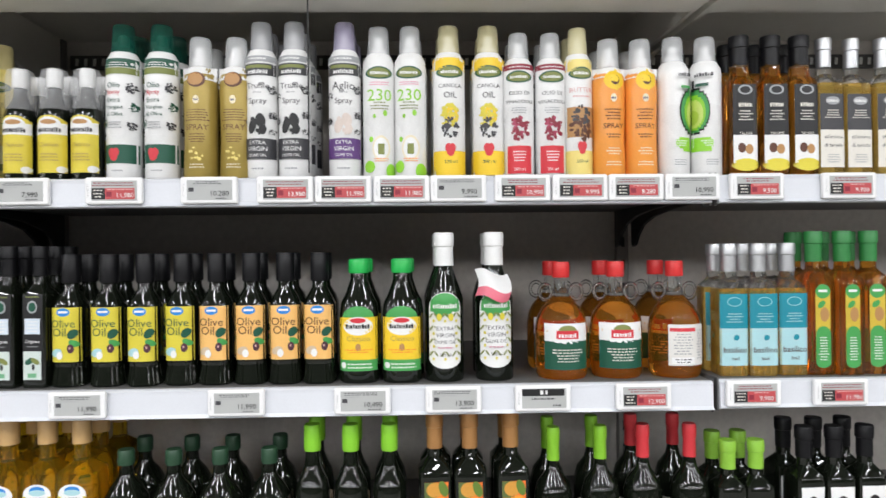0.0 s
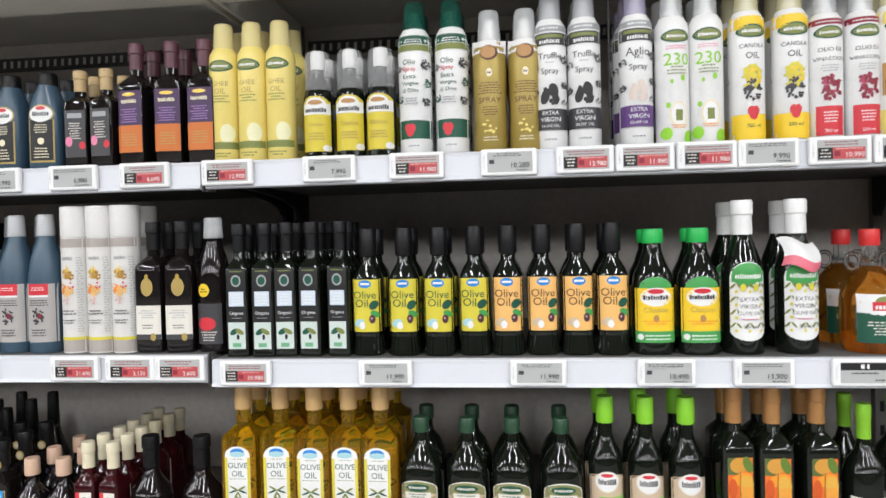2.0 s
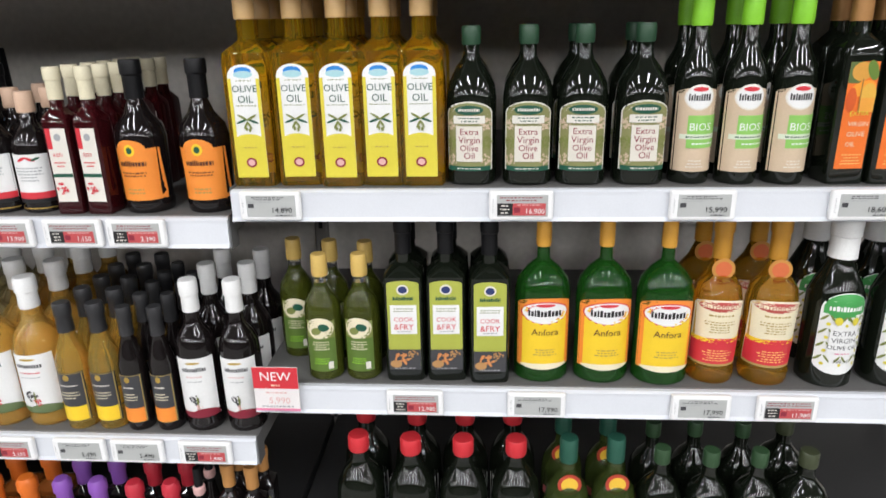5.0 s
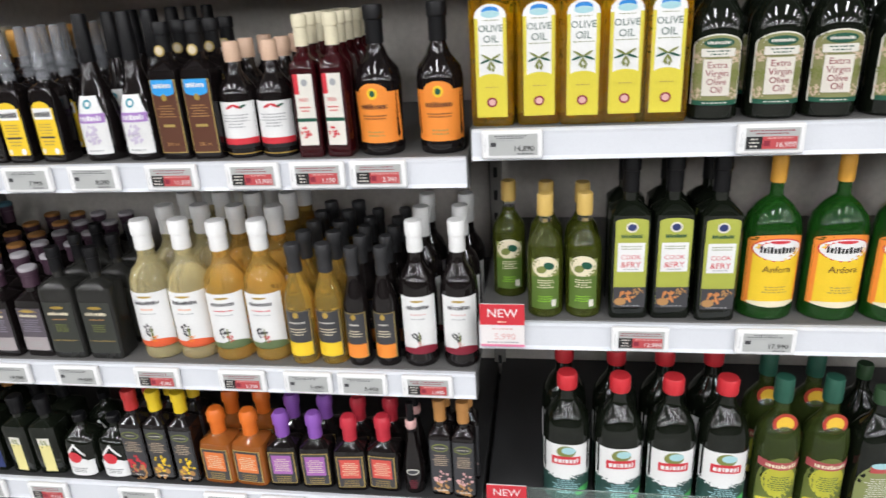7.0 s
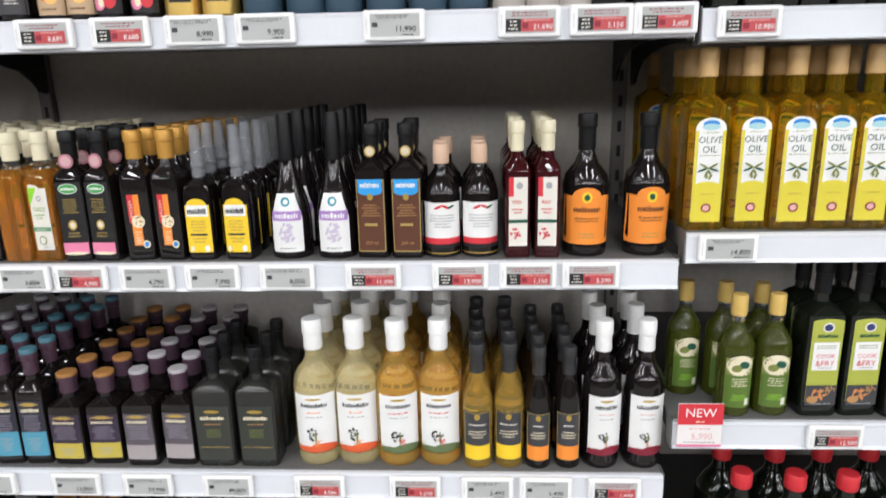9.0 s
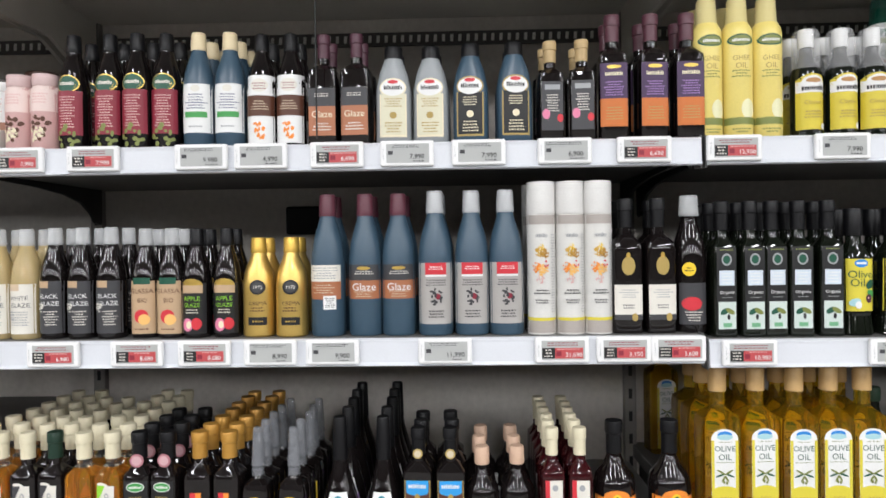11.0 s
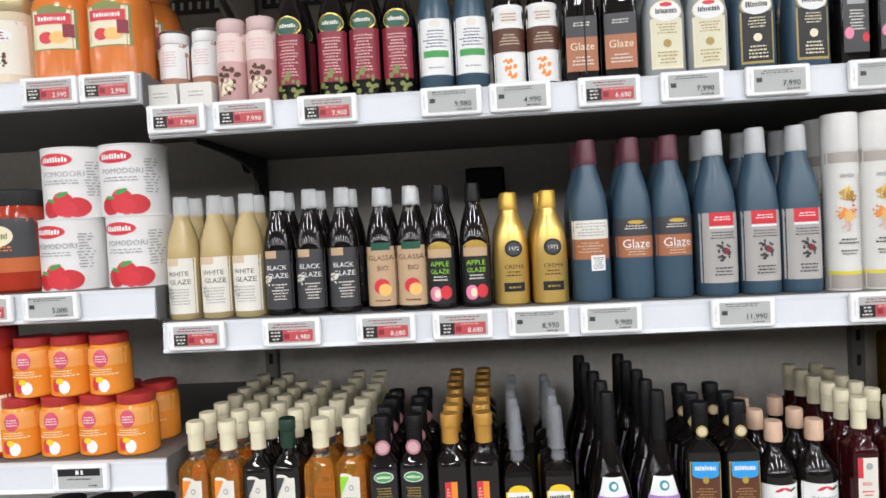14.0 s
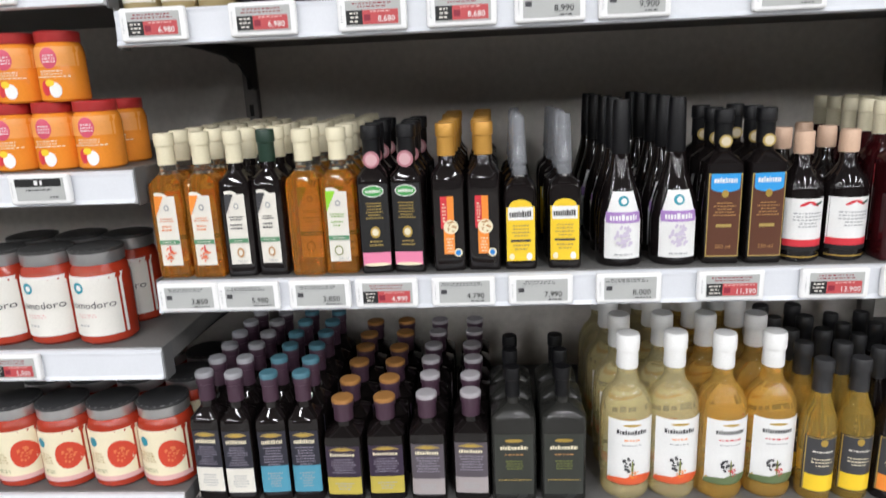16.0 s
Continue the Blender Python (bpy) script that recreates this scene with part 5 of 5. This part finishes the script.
    part("wire", loft("wire", [(1.56, .0011, .0011, 2), (1.70, .0012, .0012, 2), (1.864, .0012, .0012, 2)], BLACK, 8), cable)


# ---- goods and price tags ----

def stock(kind, level, h, w, rows, *xs, first=0):
    """Stand rows of one kind of goods on a shelf, from the front edge to the back."""
    rng = random.Random(round(h * 1000) + round(xs[0] * 1000))
    a, b = w / 2, w / 2 * kind.deep
    for x in xs:
        for r in range(first, rows):
            y = FRONT + .018 + kind.back + b + r * (2 * b + .006) + rng.uniform(-.002, .004)
            if y + b > BACK - .012:
                break
            kind.place(x + (rng.uniform(-.003, .003) if r else 0), y, TOPS[level] + .0004, h, w, rng.uniform(-5, 5))


CASE = mat((.82, .82, .82), .35, grain=.02)
SCREEN = mat((.44, .45, .44), .5, grain=.03)
TAGRED = ink(.50, .075, .08)
TAGS = {}


def prices(level, *tags):
    """Clip electronic price tags to a shelf's rail."""
    for x, price, look_of in tags:
        key = price, look_of
        at = pose(x, FRONT - .0062, TOPS[level] - .0195)
        if key in TAGS:
            copy_thing(TAGS[key], at)
            continue
        rng = random.Random(len(TAGS))
        tint = {"w": "grey screen", "r": "red screen", "k": "black and grey screen"}[look_of]
        tag = thing("price_tag", "white electronic shelf price tag with " + tint, "price tag", "electronic price tags")
        part("case", block("case", (-.041, -.004, -.0195), (.041, .005, .0195), CASE, .003), tag)
        part("screen", block("screen", (-.031, -.0046, -.0145), (.034, -.0036, .0145), SCREEN, .0004), tag)
        top = lambda px, pz: -.0046
        if look_of == "r":
            els = [B(2, -.95, .95, .40, .90, DRED), R(-.98, -.35, -.85, .25, BLACK), R(-.35, 1.0, -.85, .25, TAGRED), B(2, -.9, -.45, -.75, .2, PAPER), B(1, -.3, .95, .0, .25, ROSE), R(-.3, -.05, -.6, -.1, DRED)]
            if price:
                els.append(T(price, .55, -.45, .45, WHITE, .82))
        elif look_of == "w":
            els = [B(2, -.95, .8, .55, .92, CHARCOAL), R(-.92, -.68, -.15, .25, CHARCOAL), B(1, -.95, .1, .36, .5, GREY), B(1, .2, .95, -.95, -.7, CHARCOAL)]
            if price:
                els.append(T(price, .50, -.33, .50, BLACK, .95))
        else:
            els = [R(-1, 1, .25, .95, BLACK), R(-.15, .0, .4, .8, WHITE), R(.1, .2, .4, .8, WHITE), B(1, -.95, .95, -.2, .15, CHARCOAL), B(1, .3, .95, -.85, -.5, CHARCOAL)]
        part("print", printed("print", els, .031, .0145, top, rng), tag)
        part("barcode", printed("barcode", [B(9, -.6, .6, -.8, .8, GREY)], .002, .012, lambda px, pz: -.0042, rng), tag, at=(-.036, 0, 0))
        tag.matrix_basis = at
        TAGS[key] = tag


stock(ghee_spray, "B1", 0.219, 0.047, 2, -0.711, -0.664, -0.618)
stock(pump_spray, "B1", 0.168, 0.046, 2, -0.557, -0.505, -0.456)
stock(extra_spray, "B1", 0.233, 0.051, 2, -0.402, -0.345)
stock(gold_spray, "B1", 0.214, 0.052, 2, -0.287, -0.233)
stock(truffle_spray, "B1", 0.237, 0.049, 3, -0.195, -0.145)
stock(garlic_spray, "B1", 0.237, 0.049, 3, -0.069)
stock(white_spray, "B1", 0.229, 0.049, 2, -0.017, 0.031)
stock(canola_spray, "B1", 0.232, 0.050, 2, 0.090, 0.151)
stock(grape_spray, "B1", 0.219, 0.047, 2, 0.197, 0.246)
stock(butter_spray, "B1", 0.228, 0.044, 2, 0.289)
stock(sunflower_spray, "B1", 0.210, 0.052, 2, 0.336, 0.386)
stock(avocado_spray, "B1", 0.213, 0.049, 1, 0.437)
stock(avocado_half_spray, "B1", 0.213, 0.049, 1, 0.487)
stock(truffle_oil, "A1", 0.215, 0.041, 2, 0.539, 0.588, 0.633)
stock(silver_cap_oil, "A1", 0.212, 0.042, 1, 0.673, 0.718, 0.766)
stock(organic_oil, "B2", 0.210, 0.038, 3, -0.693, -0.650, -0.615, -0.574, -0.528)
stock(yellow_oil, "B2", 0.197, 0.048, 2, -0.485, -0.427, -0.372, -0.317)
stock(orange_oil, "B2", 0.197, 0.048, 2, -0.266, -0.214, -0.162, -0.110)
stock(green_cap_oil, "B2", 0.186, 0.059, 2, -0.050, 0.015)
stock(white_cap_oil, "B2", 0.225, 0.059, 2, 0.080, 0.157)
stock(jug_oil, "B2", 0.178, 0.081, 2, 0.263, 0.350)
stock(turned_jug_oil, "B2", 0.178, 0.081, 1, 0.442)
stock(jug_oil, "B2", 0.178, 0.081, 2, 0.442, first=1)
stock(basil_oil, "A2", 0.202, 0.045, 2, 0.522, 0.567, 0.614)
stock(green_top_oil, "A2", 0.220, 0.047, 2, 0.656, 0.699, 0.744)
stock(tall_oil, "B3", 0.251, 0.059, 3, -0.698, -0.637, -0.579, -0.524, -0.472)
stock(dark_round_oil, "B3", 0.199, 0.065, 2, -0.408, -0.335, -0.265, -0.190)
stock(bio_oil, "B3", 0.234, 0.052, 2, -0.124, -0.065, -0.006)
stock(square_oil, "B3", 0.250, 0.050, 2, 0.063, 0.117, 0.180)
stock(green_neck_wine, "B3", 0.224, 0.058, 2, 0.246, 0.320)
stock(red_neck_wine, "B3", 0.225, 0.059, 2, 0.387, 0.460)
stock(lime_cap_oil, "A3", 0.201, 0.044, 2, 0.516, 0.560)
stock(black_cap_oil, "A3", 0.220, 0.046, 2, 0.636, 0.683, 0.734)
stock(small_olive_oil, "B4", 0.189, 0.053, 2, -0.627, -0.570)
stock(cooking_oil, "B4", 0.242, 0.057, 2, -0.506, -0.446, -0.384)
stock(green_litre_oil, "B4", 0.240, 0.079, 1, -0.308, -0.221, -0.137)
stock(clear_litre_oil, "B4", 0.242, 0.070, 2, -0.063, 0.012)
stock(white_cap_litre_oil, "B4", 0.238, 0.073, 2, 0.097, 0.185)
stock(red_cap_litre_oil, "B5", 0.231, 0.078, 2, -0.591, -0.507, -0.424, -0.341)
stock(yellow_label_litre, "B5", 0.239, 0.068, 2, -0.260, -0.187)
stock(dark_litre_oil, "B5", 0.222, 0.069, 2, -0.116, -0.043, 0.030)
stock(squat_litre_oil, "B5", 0.218, 0.079, 2, 0.106)
stock(rose_jar, "C1", 0.122, 0.047, 1, -1.910, -1.860)
stock(pink_jar, "C1", 0.121, 0.045, 2, -1.809, -1.765)
stock(red_label_glaze, "C1", 0.185, 0.046, 2, -1.721, -1.661, -1.615, -1.570)
stock(cream_cap_glaze, "C1", 0.184, 0.049, 3, -1.517, -1.467)
stock(brown_band_glaze, "C1", 0.179, 0.046, 2, -1.415, -1.368)
stock(purple_cap_glaze, "C1", 0.177, 0.047, 2, -1.316, -1.263)
stock(grey_flask, "C1", 0.154, 0.056, 2, -1.204, -1.145)
stock(blue_flask, "C1", 0.157, 0.056, 2, -1.082, -1.014)
stock(fig_vinegar, "C1", 0.158, 0.040, 2, -0.957, -0.908)
stock(purple_vinegar, "C1", 0.197, 0.045, 2, -0.859, -0.799, -0.743)
stock(white_glaze, "C2", 0.176, 0.046, 2, -1.899, -1.851, -1.803)
stock(black_glaze, "C2", 0.177, 0.045, 2, -1.757, -1.710, -1.663)
stock(kraft_glaze, "C2", 0.174, 0.045, 2, -1.609, -1.565)
stock(apple_glaze, "C2", 0.173, 0.044, 2, -1.524, -1.476)
stock(gold_glaze, "C2", 0.157, 0.050, 2, -1.426, -1.372)
stock(turned_blue_glaze, "C2", 0.224, 0.054, 1, -1.314)
stock(big_blue_glaze, "C2", 0.224, 0.054, 2, -1.314, first=1)
stock(big_blue_glaze, "C2", 0.224, 0.054, 2, -1.254, -1.201)
stock(grey_label_glaze, "C2", 0.227, 0.055, 2, -1.142, -1.084, -1.030)
stock(white_tube, "C2", 0.238, 0.045, 2, -0.974, -0.929, -0.886)
stock(gold_seal_vinegar, "C2", 0.210, 0.046, 2, -0.841, -0.791)
stock(slim_gift_bottle, "C2", 0.214, 0.051, 1, -0.740)
stock(wine_vinegar, "C3", 0.193, 0.045, 7, -1.899, -1.850)
stock(dark_vinegar, "C3", 0.193, 0.042, 6, -1.805)
stock(green_top_vinegar, "C3", 0.193, 0.042, 1, -1.762)
stock(dark_vinegar, "C3", 0.193, 0.042, 6, -1.762, first=1)
stock(plain_cider_vinegar, "C3", 0.192, 0.045, 1, -1.713)
stock(cider_vinegar, "C3", 0.192, 0.045, 7, -1.713, first=1)
stock(cider_vinegar, "C3", 0.192, 0.045, 7, -1.668)
stock(pink_base_vinegar, "C3", 0.193, 0.043, 4, -1.622, -1.576)
stock(gold_cap_vinegar, "C3", 0.192, 0.043, 7, -1.525, -1.477)
stock(spout_vinegar, "C3", 0.198, 0.043, 5, -1.431, -1.373)
stock(cone_vinegar, "C3", 0.212, 0.061, 5, -1.300, -1.230)
stock(blue_band_vinegar, "C3", 0.195, 0.047, 3, -1.173, -1.122)
stock(cork_vinegar, "C3", 0.164, 0.055, 3, -1.072, -1.016)
stock(red_wine_vinegar, "C3", 0.196, 0.037, 6, -0.962, -0.918)
stock(orange_label_vinegar, "C3", 0.203, 0.067, 1, -0.861, -0.773)
stock(plum_neck_white, "C4", 0.198, 0.046, 6, -1.891, -1.846)
stock(plum_neck_teal, "C4", 0.196, 0.046, 6, -1.795, -1.747)
stock(yellow_label_vinegar, "C4", 0.154, 0.056, 6, -1.691, -1.630)
stock(grey_label_vinegar, "C4", 0.161, 0.053, 6, -1.568, -1.505)
stock(black_flask, "C4", 0.199, 0.064, 3, -1.445, -1.375)
stock(white_wine_bottle, "C4", 0.242, 0.073, 4, -1.283, -1.217)
stock(apple_bottle, "C4", 0.240, 0.071, 4, -1.151, -1.083)
stock(slim_white_vinegar, "C4", 0.205, 0.048, 5, -1.022, -0.972)
stock(slim_dark_vinegar, "C4", 0.201, 0.041, 5, -0.926, -0.879)
stock(red_wine_bottle, "C4", 0.241, 0.061, 3, -0.826, -0.760)
stock(sauce_jar, "C5", 0.118, 0.077, 2, -1.952)
stock(clear_red_oil, "C5", 0.163, 0.055, 2, -1.886)
stock(green_label_oil, "C5", 0.160, 0.051, 2, -1.814, -1.767)
stock(blue_label_oil, "C5", 0.179, 0.055, 2, -1.732, -1.679)
stock(black_yellow_oil, "C5", 0.156, 0.053, 2, -1.615, -1.559)
stock(ribbon_oil, "C5", 0.120, 0.067, 2, -1.493, -1.424)
stock(red_cap_balsamic, "C5", 0.182, 0.046, 2, -1.373)
stock(yellow_cap_balsamic, "C5", 0.182, 0.044, 2, -1.326, -1.275)
stock(orange_wax_bottle, "C5", 0.145, 0.064, 2, -1.215, -1.153)
stock(purple_wax_bottle, "C5", 0.144, 0.059, 2, -1.092, -1.031)
stock(red_wax_bottle, "C5", 0.142, 0.059, 2, -0.967, -0.907)
stock(thin_dark_bottle, "C5", 0.177, 0.037, 2, -0.854)
stock(amber_cap_balsamic, "C5", 0.186, 0.039, 2, -0.803, -0.763)
stock(cream_jar, "D1", 0.128, 0.082, 1, -2.146, -2.229)
stock(orange_sauce_jar, "D1", 0.172, 0.086, 2, -2.065, -1.981)
stock(tomato_can, "D2", 0.104, 0.098, 2, -2.077, -1.976)
stock(red_sauce_jar, "D2", 0.151, 0.085, 2, -2.160, -2.248)
stock(pesto_jar, "D3", 0.088, 0.060, 2, -2.167, -2.106, -2.048, -1.989)
stock(tall_tomato_jar, "D3", 0.193, 0.086, 1, -2.220)
stock(label_jar, "D4", 0.136, 0.080, 2, -2.178, -2.104, -2.029)
stock(tomato_sauce_jar, "D5", 0.130, 0.082, 3, -2.200, -2.123, -2.045, -1.967)
prices("B1", (-0.529, "7,990", "w"), (-0.396, "11,980", "r"), (-0.260, "10,280", "w"), (-0.151, "13,980", "r"), (-0.067, "11,980", "r"), (0.018, "11,980", "r"), (0.101, "9,990", "w"), (0.195, "10,990", "r"), (0.280, "9,990", "r"), (0.363, "8,280", "r"), (0.447, "10,990", "w"))
prices("B1", (-0.689, "12,900", "r"))
prices("A1", (0.543, "9,500", "r"), (0.682, "9,900", "r"))
prices("B2", (-0.451, "11,990", "w"), (-0.224, "11,990", "w"), (-0.042, "10,490", "w"), (0.091, "13,900", "w"), (0.222, "", "k"), (0.371, "12,900", "r"))
prices("B2", (-0.669, "10,980", "r"))
prices("A2", (0.535, "9,900", "r"), (0.666, "11,980", "r"))
prices("B3", (-0.671, "14,890", "w"), (-0.344, "16,900", "r"), (-0.117, "15,990", "w"), (0.079, "18,600", "w"))
prices("B4", (-0.490, "12,980", "r"), (-0.317, "17,990", "w"), (-0.089, "17,990", "w"), (0.028, "11,980", "r"))
prices("C1", (-1.876, "7,990", "r"), (-1.783, "7,990", "r"), (-1.665, "7,900", "r"), (-1.497, "9,980", "w"), (-1.405, "4,990", "w"), (-1.288, "6,690", "r"), (-1.181, "7,990", "w"), (-1.072, "7,990", "w"), (-0.942, "6,900", "w"), (-0.823, "6,690", "r"))
prices("C2", (-1.867, "6,980", "r"), (-1.733, "6,980", "r"), (-1.602, "8,680", "r"), (-1.497, "8,680", "r"), (-1.395, "8,990", "w"), (-1.299, "9,900", "w"), (-1.127, "11,990", "w"))
prices("C2", (-0.950, "21,690", "r"), (-0.857, "3,150", "r"), (-0.775, "3,600", "r"))
prices("C3", (-1.872, "3,850", "w"), (-1.790, "5,980", "w"), (-1.695, "3,850", "w"), (-1.607, "4,900", "r"), (-1.507, "4,790", "w"), (-1.408, "7,990", "w"), (-1.297, "8,000", "w"), (-1.171, "11,390", "r"))
prices("C3", (-1.045, "13,900", "r"), (-0.948, "1,150", "r"), (-0.859, "2,390", "r"))
prices("C4", (-1.812, "", "w"), (-1.671, "13,900", "w"), (-1.552, "24,900", "w"), (-1.421, "49,000", "w"), (-1.273, "4,980", "r"), (-1.121, "5,200", "r"), (-1.008, "5,490", "w"), (-0.917, "5,490", "w"), (-0.811, "1,440", "r"))
prices("C5", (-1.367, "", "w"), (-1.197, "14,900", "w"), (-1.088, "", "w"), (-0.981, "14,900", "w"), (-0.831, "9,900", "w"))
prices("B5", (-0.425, "17,900", "w"), (-0.277, "19,900", "w"))
prices("D1", (-2.054, "2,990", "r"), (-1.970, "2,990", "r"))
prices("D2", (-2.171, "6,480", "r"), (-2.074, "5,000", "w"))
prices("D3", (-2.048, "", "k"))
prices("D4", (-2.138, "5,500", "r"))

# ---- second layers, cartons, signs and other single things ----
for x in (-2.072, -1.983):
    tomato_can.place(x, FRONT + .075, TOPS["D2"] + .1046, .104, .098, 4)
for x in (-2.144, -2.087, -2.027):
    pesto_jar.place(x, FRONT + .052, TOPS["D3"] + .0886, .088, .060, 3)
tall_oil.place(-.676, BACK - .06, TOPS["B3"] + .0004, .251, .059, 8)
brown_jar.place(-1.845, FRONT + .16, TOPS["C1"] + .0004, .155, .066, 3)
small_olive_oil.place(-.684, FRONT + .115, TOPS["B4"] + .0004, .189, .053, 2)

for x in (-1.908, -1.857):
    box = thing("carton", "small plain white cardboard carton", "carton", "small white cartons", at=(x, FRONT + .03, TOPS["C1"] + .0004))
    part("box", block("box", (-.0235, -.012, 0), (.0235, .018, .034), mat((.72, .70, .66), .6), .0012), box)
    part("print", printed("print", [O(0, .6, .5, .2, PAPER), B(2, -.5, .5, .4, .7, GREY)], .0235, .034, lambda px, pz: -.012, random.Random(3)), box)


def new_sign(x, z):
    sign = thing("promotion_sign", "red and white new product price sign", "sign", "new product signs", at=(x, FRONT - .010, z))
    part("card", block("card", (-.033, 0, -.035), (.033, .0025, .036), mat((.78, .74, .73), .45), .0008), sign)
    part("banner", printed("banner", [R(-1, 1, .05, 1, RED), T("NEW", 0, .60, .50, WHITE, 1.4), B(1, -.35, .35, .12, .28, CREAM)], .033, .036, lambda px, pz: 0.0, random.Random(2)), sign, "red banner")
    part("print", printed("print", [R(-1, 1, -.97, -.86, PINK), B(1, -.8, .8, -.2, -.05, ROSE), T("5,990", .1, -.48, .28, ROSE, 1.0), B(1, -.8, .8, -.82, -.68, GREY)], .033, .036, lambda px, pz: 0.0, random.Random(2)), sign)


new_sign(-.690, .655)
new_sign(-.690, .322)

fence = thing("glass_fence", "low clear glass fence along the lowest shelf", "glass fence", at=(-.722, FRONT + .004, TOPS["B5"]))
part("pane", block("pane", (0, 0, -.01), (1.19, .004, .038), glass(.80, .93, .88, .96, .02), .0006), fence).visible_shadow = False
for cx in (.02, .60, 1.17):
    part("clip", block("clip", (cx - .008, -.002, -.012), (cx + .008, .006, .004), mat((.5, .52, .5), .3), .001), fence, "clear plastic clip")

# small black block against the back panel, behind the C2 goods
clip = thing("black_back_plate", "small black plate with rounded edges on the back panel", "plate", at=(-1.455, BACK - .012, 1.455))
part("plate", block("plate", (-.04, 0, -.032), (.04, .011, .032), MATTEBLACK, .006), clip)

tag = thing("neck_tag", "white and pink paper tag hung on a bottle neck", "paper tag", at=(.157, FRONT + .012, TOPS["B2"] + .125))
verts, faces = [], []
for j in range(7):
    for i in range(9):
        u, v = i / 8 - .5, j / 6
        verts.append((u * .050 - .006 + .006 * math.sin(v * 3), -.004 + .022 * v * v + .012 * (2 * u) ** 2, v * .040 - .006 * math.sin(u * 5)))
faces = [(j * 9 + i, j * 9 + i + 1, (j + 1) * 9 + i + 1, (j + 1) * 9 + i) for j in range(6) for i in range(8)]
part("paper", mesh_of("paper", verts, faces, [WHITE, ink(.72, .16, .22)], [1 if f // 8 < 2 else 0 for f in range(48)]), tag)

prices("C5", (-1.774, "9,900", "w"), (-1.684, "12,900", "w"), (-1.553, "8,900", "r"))
